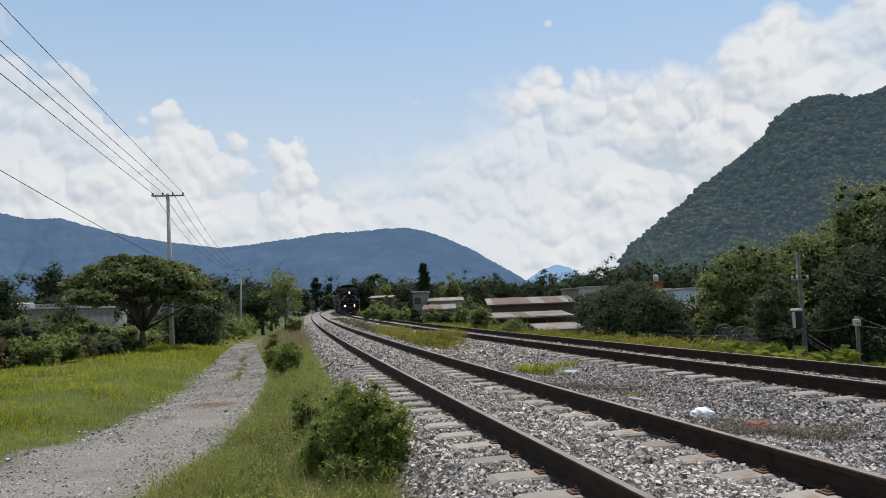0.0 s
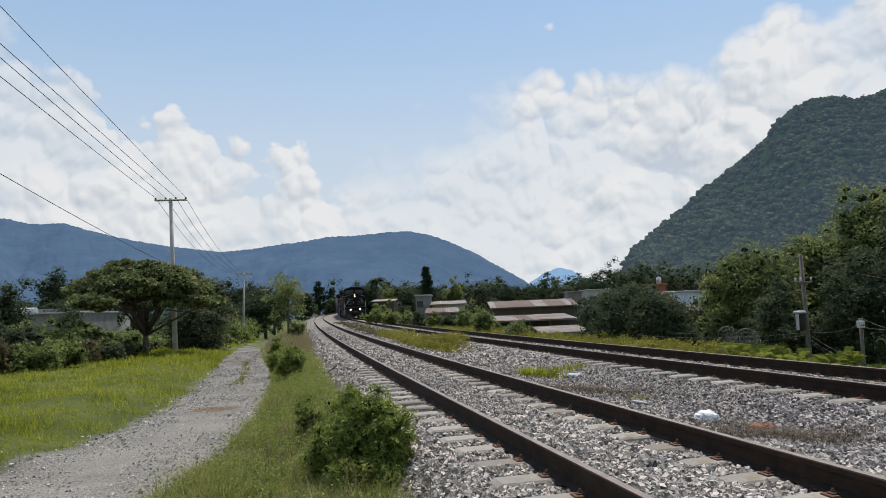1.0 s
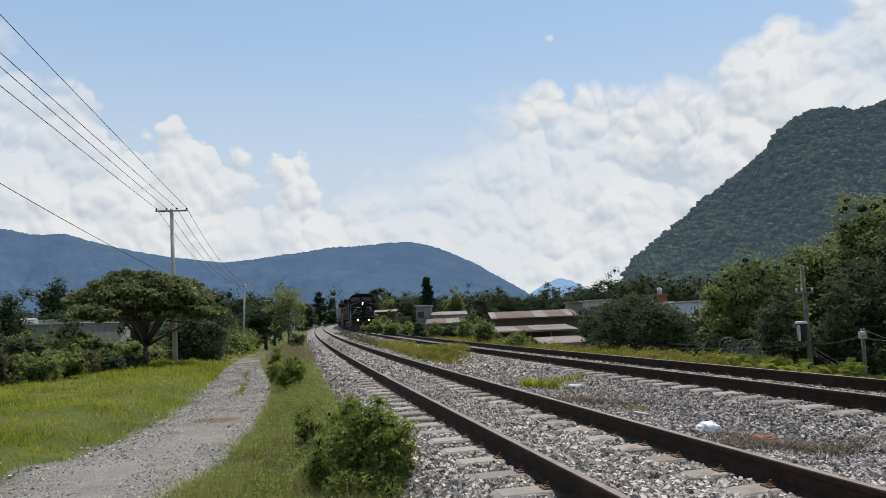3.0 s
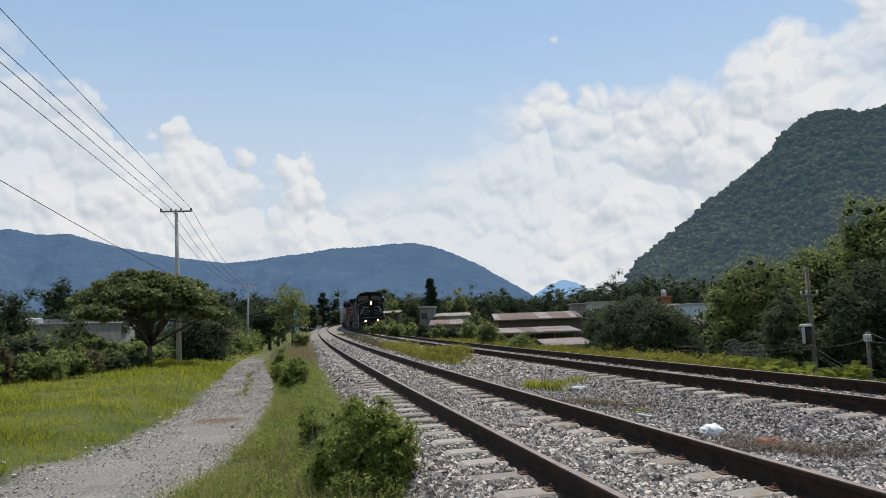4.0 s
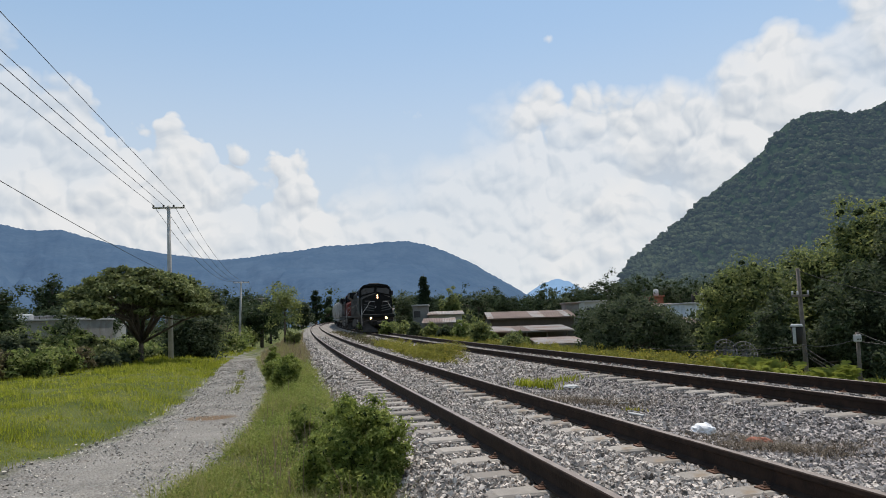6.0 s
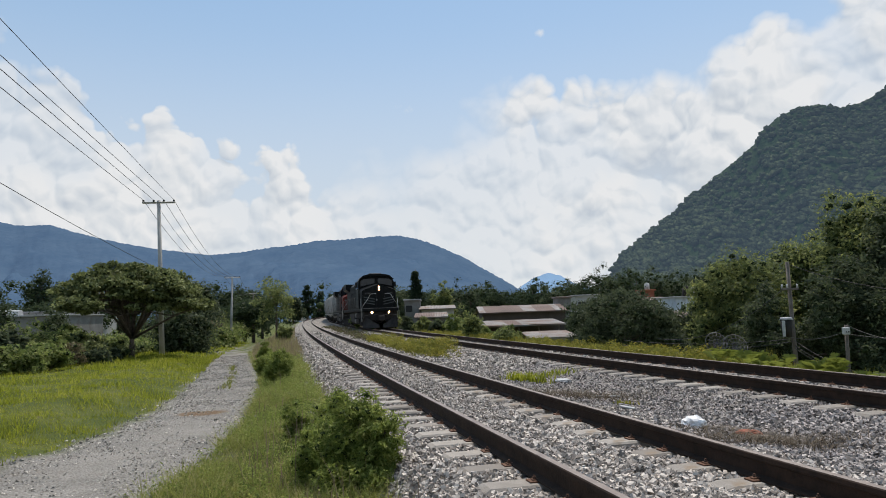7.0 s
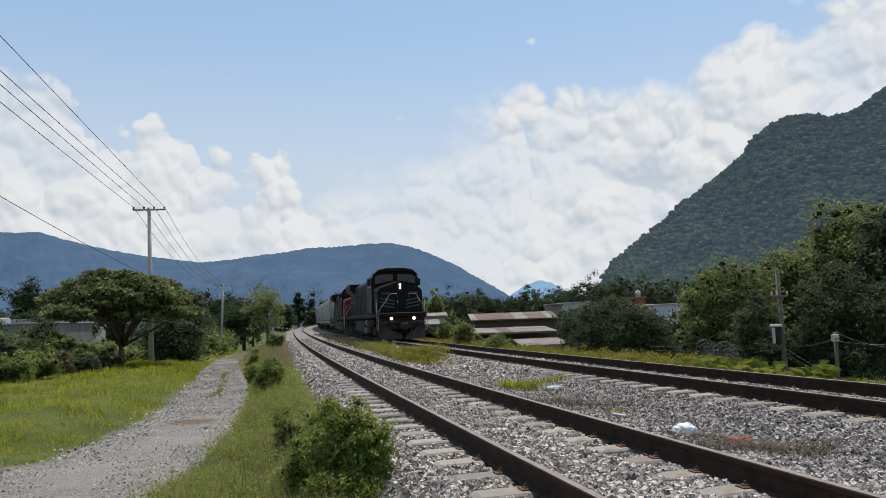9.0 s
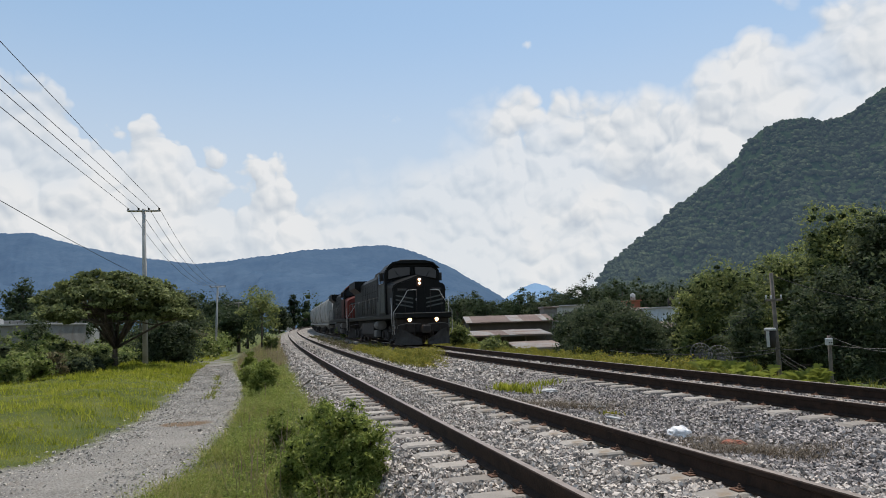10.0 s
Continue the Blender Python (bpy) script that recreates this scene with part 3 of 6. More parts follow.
# ---- the train ----
M_BLACK = surface("loco_black_paint", (.0035, .0042, .0045), (.009, .0105, .011), 1.2, .5, .1, 30, stain=(.016, .014, .012), stain_at=.66, spec=.10)
M_GREYPAINT = surface("loco_grey_paint", (.034, .040, .038), (.066, .075, .070), 1.0, .65, .1, 30, stain=(.03, .026, .022), stain_at=.60, spec=.2)
M_REDPAINT = surface("loco_red_paint", (.075, .016, .012), (.16, .030, .020), 1.2, .6, .1, 30, spec=.2, stain=(.06, .03, .025), stain_at=.62)
M_DARKRED = surface("loco_dark_red_paint", (.035, .013, .011), (.075, .022, .016), 1.2, .6, .1, 30, spec=.2)
M_CREAM = surface("loco_pale_stripe", (.035, .041, .040), (.062, .070, .068), 2, .55, .1)
M_UNDER = surface("grimy_undercarriage", (.008, .007, .0065), (.032, .028, .025), 2, .85, .3, 30)
M_TANK = surface("dusty_tank_grey", (.07, .07, .068), (.15, .148, .14), 2, .7, .1)
M_PIPE = surface("pale_handrail", (.30, .31, .31), (.46, .46, .455), 4, .5, .05)
M_STEEL = surface("wheel_steel", (.05, .042, .036), (.12, .10, .09), 5, .6, .1, metal=.5)
M_HOPPER = surface("hopper_grey_paint", (.22, .222, .212), (.36, .362, .345), .6, .7, .1, 20, stain=(.14, .115, .09), stain_at=.60, stain_scale=.5)
M_PLOUGH = surface("plough_worn_steel", (.008, .0075, .007), (.045, .042, .039), 2, .8, .2)
M_LAMP = glowing("headlight_lit", (1.0, .46, .17), 26.0)
M_LAMP_TOP = glowing("upper_headlight_lit", (1.0, .50, .25), 12.0)


def glass_dark():
    m, n = base_material("cab_glass")
    p = n.add("ShaderNodeBsdfPrincipled", Base_Color=(.02, .025, .03, 1), Roughness=.12)
    p.inputs["Specular IOR Level"].default_value = .35
    n.add("ShaderNodeOutputMaterial", Surface=p.outputs[0])
    return m


M_CABGLASS = glass_dark()


def truck(parent, y, axles, gap, wheel_r, wheels):
    """Side frames, springs and axle boxes of one truck; wheelsets beside it."""
    bm = bmesh.new()
    half = gap * (axles - 1) / 2
    for sx in (-1, 1):
        box(bm, sx * 1.02 - .08, -half - .5, wheel_r - .05, sx * 1.02 + .08, half + .5, wheel_r + .30, .03)
        for i in range(axles):
            yy = -half + gap * i
            box(bm, sx * 1.13 - .12, yy - .2, wheel_r - .2, sx * 1.13 + .12, yy + .2, wheel_r + .2, .04)
            if i < axles - 1:
                for k in (-.22, .22):
                    rod(bm, [(sx * 1.1, yy + gap / 2 + k, wheel_r - .22), (sx * 1.1, yy + gap / 2 + k, wheel_r + .32)], .1, 7)
                box(bm, sx * 1.1 - .1, yy + gap / 2 - .45, wheel_r - .30, sx * 1.1 + .1, yy + gap / 2 + .45, wheel_r - .20, .02)
    box(bm, -1.0, -.4, wheel_r, 1.0, .4, wheel_r + .35, .03)
    part("truck", bm, M_UNDER, parent, at=pose(0, y, 0))
    for i in range(axles):
        bm = bmesh.new()
        for sx in (-1, 1):
            rod(bm, [(sx * .69, 0, 0), (sx * .82, 0, 0)], wheel_r, 20)
            rod(bm, [(sx * .65, 0, 0), (sx * .69, 0, 0)], wheel_r + .028, 20)
            for k in range(3):
                a = k * 2.094
                box(bm, sx * .84 - .02, math.cos(a) * wheel_r * .5 - .05, math.sin(a) * wheel_r * .5 - .05, sx * .84 + .02, math.cos(a) * wheel_r * .5 + .05, math.sin(a) * wheel_r * .5 + .05)
        rod(bm, [(-.85, 0, 0), (.85, 0, 0)], .085, 8)
        ob = part("wheelset", bm, M_STEEL, parent, at=pose(0, y - half + gap * i, wheel_r))
        wheels.append((ob, y - half + gap * i, wheel_r))


def handrail(parent, pts, r=.018, mat=None):
    bm = bmesh.new()
    rod(bm, pts, r, 6)
    part("handrail", bm, mat or M_PIPE, parent, "" if mat else "pale painted pipe handrail")


def locomotive(label, main, accent, lit, nose):
    """Six-axle diesel; +y is ahead, z 0 on the rail head. The front coupler face is at y = 11.1."""
    lo = thing("locomotive", Matrix.Identity(4), label, "locomotive", group="train")
    wheels = []
    # frame and walkway
    bm = bmesh.new()
    box(bm, -1.50, -10.6, 1.42, 1.50, 10.1, 1.66, .03)
    box(bm, -.75, -10.4, 1.0, .75, 9.9, 1.42, .03)
    part("frame", bm, main, lo)
    # nose with a peaked top that falls forward
    bm = bmesh.new()
    prof = [(-1.42, 1.66), (1.42, 1.66), (1.46, 3.30), (1.34, 3.44), (0, 3.80), (-1.34, 3.44), (-1.46, 3.30)]
    front = [(-1.38, 1.66), (1.38, 1.66), (1.42, 3.05), (1.32, 3.20), (0, 3.68), (-1.32, 3.20), (-1.42, 3.05)]
    va = [bm.verts.new((p, 7.6, q)) for p, q in prof]
    vb = [bm.verts.new((p, 9.45, q)) for p, q in front]
    bm.faces.new(va)
    bm.faces.new(vb[::-1])
    for i in range(7):
        bm.faces.new((va[i], va[(i + 1) % 7], vb[(i + 1) % 7], vb[i]))
    bmesh.ops.bevel(bm, geom=bm.edges[:], offset=.05, segments=2, affect="EDGES")
    part("nose", bm, [nose], lo, "painted short hood")
    # nose door
    bm = bmesh.new()
    box(bm, -.30, 9.44, 1.70, .30, 9.50, 3.05, .03)
    door = part("nose_door", bm, main, lo)
    bm = bmesh.new()
    box(bm, .16, 9.5, 2.3, .22, 9.54, 2.45, .01)
    part("handle", bm, M_PIPE, door)
    # cab
    bm = bmesh.new()
    prism(bm, [(-1.50, 1.66), (1.50, 1.66), (1.52, 3.55), (1.50, 4.05), (1.12, 4.48), (.6, 4.58), (-.6, 4.58), (-1.12, 4.48), (-1.50, 4.05), (-1.52, 3.55)], "y", 5.3, 7.75)
    part("cab", bm, [main], lo)
    bm = bmesh.new()   # brow over the windscreen
    prism(bm, [(-1.50, 4.16), (-1.12, 4.50), (-.6, 4.60), (.6, 4.60), (1.12, 4.50), (1.50, 4.16), (1.38, 4.16), (1.06, 4.42), (-1.06, 4.42), (-1.38, 4.16)], "y", 7.75, 7.98)
    part("cab_brow", bm, nose, lo)
    for sx in (-1, 1):
        bm = bmesh.new()
        box(bm, sx * 1.535 - .012, 5.45, 1.75, sx * 1.535 + .012, 7.6, 3.30, .004)
        part("cab_side_panel", bm, accent, lo, "grey cab side")
    for sx in (-1, 1):   # windscreens with frames
        bm = bmesh.new()
        prism(bm, [(sx * .14, 3.82), (sx * 1.34, 3.58), (sx * 1.34, 4.04), (sx * 1.08, 4.20), (sx * .14, 4.24)][::sx], "y", 7.70, 7.775)
        w = part("windscreen", bm, M_CABGLASS, lo)
        bm = bmesh.new()
        for a, b in (((.11, 3.80), (1.37, 3.55)), ((1.37, 3.55), (1.37, 4.06)), ((1.37, 4.06), (1.09, 4.23)), ((1.09, 4.23), (.11, 4.27)), ((.11, 4.27), (.11, 3.80))):
            rod(bm, [(sx * a[0], 7.79, a[1]), (sx * b[0], 7.79, b[1])], .03, 5)
        part("windscreen_frame", bm, main, w)
        bm = bmesh.new()
        rod(bm, [(sx * .7, 7.82, 3.62), (sx * .95, 7.82, 4.0)], .012, 4)
        part("wiper", bm, M_UNDER, w)
        for y0, y1 in ((5.6, 6.35), (6.5, 7.35)):
            bm = bmesh.new()
            box(bm, sx * 1.525 - .03, y0, 3.38, sx * 1.525 + .03, y1, 3.98, .01)
            part("side_window", bm, M_CABGLASS, lo)
    bm = bmesh.new()   # mirrors and roof gear
    box(bm, -.55, 5.8, 4.57, .55, 7.0, 4.72, .05)
    part("air_conditioner", bm, main, lo)
    bm = bmesh.new()
    for k, x in enumerate((-.16, 0, .16)):
        rod(bm, [(x, 4.6, 4.52), (x, 5.2 + .08 * k, 4.56)], .035, 7, .075)
    box(bm, -.25, 4.65, 4.38, .25, 4.8, 4.54)
    part("horn", bm, M_UNDER, lo)
    for sx in (-1, 1):
        bm = bmesh.new()
        box(bm, sx * 1.66 - .1, 7.3, 3.5, sx * 1.66 + .1, 7.34, 3.95, .01)
        box(bm, sx * 1.55 - .06, 7.31, 3.9, sx * 1.55 + .06, 7.33, 3.93)
        part("mirror", bm, M_UNDER, lo)
    # long hood, electrical locker, radiator with wings
    bm = bmesh.new()
    prism(bm, [(-1.10, 1.66), (1.10, 1.66), (1.10, 3.95), (.85, 4.22), (-.85, 4.22), (-1.10, 3.95)], "y", -6.2, 3.2)
    part("engine_hood", bm, main, lo)
    bm = bmesh.new()
    prism(bm, [(-1.30, 1.66), (1.30, 1.66), (1.30, 4.05), (1.0, 4.36), (-1.0, 4.36), (-1.30, 4.05)], "y", 3.2, 5.3)
    part("equipment_locker", bm, accent, lo, "grey louvred equipment locker")
    bm = bmesh.new()
    prism(bm, [(-1.10, 1.66), (1.10, 1.66), (1.10, 3.5), (1.52, 3.85), (1.52, 4.35), (-1.52, 4.35), (-1.52, 3.85), (-1.10, 3.5)], "y", -10.0, -6.2)
    part("radiator", bm, main, lo)
    bm = bmesh.new()
    prism(bm, [(-.8, 4.2), (.8, 4.2), (.7, 4.5), (-.7, 4.5)], "y", -1.2, 1.6)
    part("exhaust_housing", bm, M_UNDER, lo)
    for sx in (-1, 1):    # hood doors
        for k in range(10):
            y = -5.9 + .9 * k
            bm = bmesh.new()
            box(bm, sx * 1.105 - .018, y, 1.85, sx * 1.105 + .018, y + .78, 3.75, .008)
            d = part("hood_door", bm, main, lo)
            for j in range(3):
                bm = bmesh.new()
                box(bm, sx * 1.13 - .01, y + .12, 2.2 + .5 * j, sx * 1.13 + .01, y + .66, 2.24 + .5 * j)
                part("louvre", bm, M_UNDER, d)
        for k in range(4):
            bm = bmesh.new()
            box(bm, sx * 1.31 - .015, 3.35 + .48 * k, 2.5, sx * 1.31 + .015, 3.72 + .48 * k, 3.9, .006)
            part("locker_grille", bm, M_UNDER, lo)
    # stripes on the nose
    for z in (2.02, 2.24, 2.46):
        for sx in (-1, 1):
            bm = bmesh.new()
            prism(bm, [(sx * .36, z - .06), (sx * 1.26, z + .12), (sx * 1.26, z + .20), (sx * .36, z + .02)][::sx], "y", 9.46, 9.485)
            part("stripe", bm, M_CREAM if lit else M_REDPAINT, lo, "pale chevron stripe")
    for sx in (-1, 1):    # number boxes
        bm = bmesh.new()
        box(bm, sx * .92 - .26, 9.38, 2.84, sx * .92 + .26, 9.47, 3.00, .01)
        nb = part("number_board", bm, M_UNDER, lo)
        for k in range(4):
            bm = bmesh.new()
            box(bm, sx * .92 - .19 + .11 * k, 9.47, 2.88, sx * .92 - .12 + .11 * k, 9.478, 2.96)
            part("number_bar", bm, M_CREAM, nb)
    # headlights
    bm = bmesh.new()
    box(bm, -.16, 9.36, 3.06, .16, 9.52, 3.52, .03)
    hb = part("headlight_box", bm, M_UNDER, lo)
    for z in (3.24, 3.44):
        bm = bmesh.new()
        rod(bm, [(0, 9.50, z), (0, 9.56, z)], .066, 12)
        part("headlight", bm, M_LAMP_TOP if lit else M_CABGLASS, hb)
    for sx in (-1, 1):
        bm = bmesh.new()
        rod(bm, [(sx * .70, 10.05, 1.34), (sx * .70, 10.22, 1.34)], .16, 12)
        dl = part("ditch_light", bm, M_UNDER, lo)
        bm = bmesh.new()
        rod(bm, [(sx * .70, 10.20, 1.34), (sx * .70, 10.24, 1.34)], .088, 12)
        part("lens", bm, M_LAMP if lit else M_CABGLASS, dl)
    # front sill, coupler, plough
    bm = bmesh.new()
    box(bm, -1.45, 10.05, 1.42, 1.45, 10.45, 1.70, .04)
    part("anticlimber", bm, main, lo)
    bm = bmesh.new()
    box(bm, -1.38, 9.9, .70, 1.38, 10.06, 1.42, .03)
    part("end_plate", bm, M_UNDER, lo)
    bm = bmesh.new()
    box(bm, -.14, 10.0, .72, .14, 10.9, 1.02, .04)
    box(bm, -.22, 10.75, .66, .22, 11.1, 1.08, .07)
    part("coupler", bm, M_UNDER, lo)
    bm = bmesh.new()
    # two curved blades that meet under the coupler
    for sx in (-1, 1):
        rows = []
        for x, y, z1 in ((.16, 10.62, .36), (.50, 10.56, .52), (.86, 10.42, .80), (1.20, 10.20, .90), (1.42, 9.98, .92)):
            rows.append([bm.verts.new((sx * x, y, .09)), bm.verts.new((sx * x * 1.01, y - .10, (z1 + .09) / 2)), bm.verts.new((sx * x * 1.03, y - .12, z1)), bm.verts.new((sx * x * 1.03, y - .17, z1)), bm.verts.new((sx * x, y - .07, .09))])
        for a, b in zip(rows, rows[1:]):
            for q in range(5):
                bm.faces.new((a[q], a[(q + 1) % 5], b[(q + 1) % 5], b[q]))
        bm.faces.new(rows[0])
        bm.faces.new(rows[-1][::-1])
    part("snow_plough", bm, M_PLOUGH, lo, "worn grey steel plough")
    bm = bmesh.new()      # pale edge of the deck, and lifting levers
    box(bm, -1.46, 10.452, 1.665, 1.46, 10.468, 1.70)
    part("deck_edge", bm, M_TANK, lo, "pale grey deck edge")
    for sx in (-1, 1):
        handrail(lo, [(sx * .2, 10.5, 1.12), (sx * .9, 10.5, 1.16), (sx * 1.36, 10.46, 1.08), (sx * 1.40, 10.44, .92)], .016, M_TANK)
        bm = bmesh.new()
        box(bm, sx * .70 - .15, 9.98, 1.20, sx * .70 + .15, 10.07, 1.50, .02)
        part("light_bracket", bm, M_UNDER, lo)
        for k in range(3):
            bm = bmesh.new()
            y = 5.62 + .62 * k
            box(bm, sx * 1.548 - .01, y, 1.82, sx * 1.548 + .01, y + .52, 3.1, .004)
            part("cab_door_panel", bm, accent, lo)
    for k in range(5):
        x = -.9 + .45 * k
        bm = bmesh.new()
        rod(bm, [(x, 10.08, 1.1), (x * .98, 10.25, .8), (x, 10.2, .55)], .03, 5)
        part("air_hose", bm, M_UNDER, lo)
    # steps at the front corners
    for sx in (-1, 1):
        for k in range(4):
            bm = bmesh.new()
            box(bm, sx * 1.28 - .2, 9.55 + .0 * k, .42 + .32 * k, sx * 1.28 + .2, 9.95, .46 + .32 * k)
            part("step", bm, M_UNDER, lo)
        handrail(lo, [(sx * 1.46, 10.1, .62), (sx * 1.52, 10.2, .80), (sx * 1.52, 10.25, 1.75), (sx * 1.0, 10.38, 2.5), (sx * .86, 10.4, 2.78), (sx * .78, 10.4, 2.84), (sx * .36, 10.4, 2.86)])
        handrail(lo, [(sx * 1.50, 9.6, .62), (sx * 1.52, 9.55, 1.75), (sx * 1.52, 9.5, 2.5)])
        handrail(lo, [(sx * .36, 10.4, 2.86), (sx * .36, 10.4, 1.70)], .012, M_UNDER)
        handrail(lo, [(sx * .95, 10.38, 2.55), (sx * .95, 10.4, 1.70)], .012, M_UNDER)
        # side rails along the walkway
        handrail(lo, [(sx * 1.48, 5.2, 2.72), (sx * 1.48, -10.3, 2.72)], .016, M_TANK)
        for k in range(9):
            handrail(lo, [(sx * 1.48, 5.0 - 1.88 * k, 1.62), (sx * 1.48, 5.0 - 1.88 * k, 2.73)], .016, M_TANK)
        handrail(lo, [(sx * 1.50, -10.5, .62), (sx * 1.50, -10.5, 2.6), (sx * .4, -10.7, 2.6)], .016, M_TANK)
    # fuel tank, air tanks
    bm = bmesh.new()
    prism(bm, [(-1.45, .55), (-1.15, .30), (1.15, .30), (1.45, .55), (1.45, 1.25), (-1.45, 1.25)], "y", -3.0, 2.6)
    part("fuel_tank", bm, M_UNDER, lo)
    for sx in (-1, 1):
        bm = bmesh.new()
        rod(bm, [(sx * 1.18, 2.7, 1.1), (sx * 1.18, 4.3, 1.1)], .27, 12)
        part("air_tank", bm, M_TANK, lo, "dusty grey air tank")
        bm = bmesh.new()
        box(bm, sx * 1.3 - .15, 2.75, .4, sx * 1.3 + .15, 3.6, .8, .03)
        part("battery_box", bm, M_TANK, lo)
    truck(lo, 6.6, 3, 1.95, .53, wheels)
    truck(lo, -6.6, 3, 1.95, .53, wheels)
    return lo, wheels


def hopper():
    """Covered grain hopper with bulging sides, 17.6 m over couplers."""
    ho = thing("hopper_car", Matrix.Identity(4), "dusty grey covered grain hopper with bulging sides", "freight car", group="train")
    wheels = []
    bm = bmesh.new()
    prof = [(1.20, 1.30), (1.42, 1.55), (1.54, 2.2), (1.58, 2.9), (1.54, 3.5), (1.40, 3.95), (1.05, 4.25), (.5, 4.40)]
    ring = [(-p, q) for p, q in prof] + [(p, q) for p, q in prof[::-1]]
    ys = [(-7.6, .94), (-7.45, 1.0), (7.45, 1.0), (7.6, .94)]
    rows = [[bm.verts.new((p * k, y, 1.3 + (q - 1.3) * k)) for p, q in ring] for y, k in ys]
    for a, b in zip(rows, rows[1:]):
        for j in range(len(ring)):
            f = bm.faces.new((a[j], a[(j + 1) % len(ring)], b[(j + 1) % len(ring)], b[j]))
    bm.faces.new(rows[0])
    bm.faces.new(rows[-1][::-1])
    part("hopper_body", bm, M_HOPPER, ho)
    for sx in (-1, 1):
        bm = bmesh.new()
        box(bm, sx * 1.50 - .06, -8.2, 1.12, sx * 1.50 + .06, 8.2, 1.34, .01)
        part("side_sill", bm, M_HOPPER, ho)
        for k in range(4):
            bm = bmesh.new()
            y = -7.45 + 4.97 * k
            pts = [(sx * (p + .02), y, q) for p, q in prof]
            rod(bm, pts, .05, 4)
            part("rib", bm, M_HOPPER, ho)
    for k in range(3):
        bm = bmesh.new()
        y = -4.2 + 4.2 * k
        va = [bm.verts.new((sx * 1.3, y + sy * 1.9, 1.3)) for sx, sy in ((-1, -1), (1, -1), (1, 1), (-1, 1))]
        vb = [bm.verts.new((sx * .5, y + sy * .5, .45)) for sx, sy in ((-1, -1), (1, -1), (1, 1), (-1, 1))]
        bm.faces.new(va)
        bm.faces.new(vb[::-1])
        for i in range(4):
            bm.faces.new((va[i], va[(i + 1) % 4], vb[(i + 1) % 4], vb[i]))
        part("discharge_chute", bm, M_HOPPER, ho)
    bm = bmesh.new()
    box(bm, -.45, -7.2, 4.38, .45, 7.2, 4.52, .03)
    part("roof_hatch", bm, M_HOPPER, ho)
    for sy in (-1, 1):
        bm = bmesh.new()
        box(bm, -1.45, sy * 7.9 - .35, 1.1, 1.45, sy * 7.9 + .35, 1.25, .01)
        box(bm, -.15, sy * 8.5 - .35, .75, .15, sy * 8.5 + .35, 1.0, .03)
        part("end_platform", bm, M_UNDER, ho)
        for x in (-1.2, 1.2):
            bm = bmesh.new()
            rod(bm, [(x, sy * 8.1, 1.2), (x * .8, sy * 7.62, 3.9)], .05, 5)
            part("end_post", bm, M_HOPPER, ho)
    truck(ho, 6.5, 2, 1.75, .46, wheels)
    truck(ho, -6.5, 2, 1.75, .46, wheels)
    return ho, wheels


loco_a, wheels_a = locomotive("black and grey diesel locomotive with lit headlights leading the train", M_BLACK, M_GREYPAINT, True, M_BLACK)
loco_b, wheels_b = locomotive("dark diesel locomotive with a red nose coupled behind the leading one", M_BLACK, M_DARKRED, False, M_REDPAINT)
cars = [hopper() for _ in range(7)]
# (thing, wheels, middle behind the train's front, half the truck spacing)
TRAIN = [(loco_a, wheels_a, 11.1, 6.6), (loco_b, wheels_b, 33.3, 6.6)] + [(c, w, 44.4 + 8.85 + 17.7 * i, 6.5) for i, (c, w) in enumerate(cars)]


def train_front(t):
    """Where the front coupler is along the line."""
    return float(np.interp(t, FRONT_T, FRONT_S))


TRAIN_SIZE = .99
FRONT_T = [0, 10]
FRONT_S = [103.3, 32.6]


def motions():
    """The train rolls towards the viewer; its wheels turn."""
    half_steps = [i * .5 for i in range(21)]
    for ob, wheels, behind, half in TRAIN:
        ob.scale = (TRAIN_SIZE,) * 3
        behind, half = behind * TRAIN_SIZE, half * TRAIN_SIZE
        rows = []
        for t in half_steps:
            s = train_front(t) + behind
            a, b = Vector(on_line(s - half, TRACK_GAP, .185)), Vector(on_line(s + half, TRACK_GAP, .185))
            d = (a - b).normalized()
            rows.append((t, Matrix.Translation((a + b) / 2) @ Matrix.Rotation(math.atan2(-d.x, d.y), 4, "Z") @ Matrix.Rotation(math.asin(d.z), 4, "X")))
        walk(ob, rows)
        for w, y, r in wheels:
            turn = [(i * .1, pose(0, y, r, math.degrees((train_front(0) - train_front(i * .1)) / -r / TRAIN_SIZE))) for i in range(101)]
            walk(w, turn)


# ---- trees ----
M_BUSH = leafy("verge_bush_leaves", (.055, .082, .018), (.27, .325, .075), tip=(.40, .42, .14), gloss=.55, thin=.5, patch=1.5)
def ground_at(px, py):
    """Where a sight line of the first view meets the ground."""
    tx, tz = dir_of(px, py)
    d = np.geomspace(1.5, 400, 3000)
    g = ground_z(tx * d, d)
    below = np.nonzero(EYE[2] + tz * d < g)[0]
    k = below[0] if len(below) else len(d) - 1
    return (float(tx * d[k]), float(d[k]), float(g[k]))


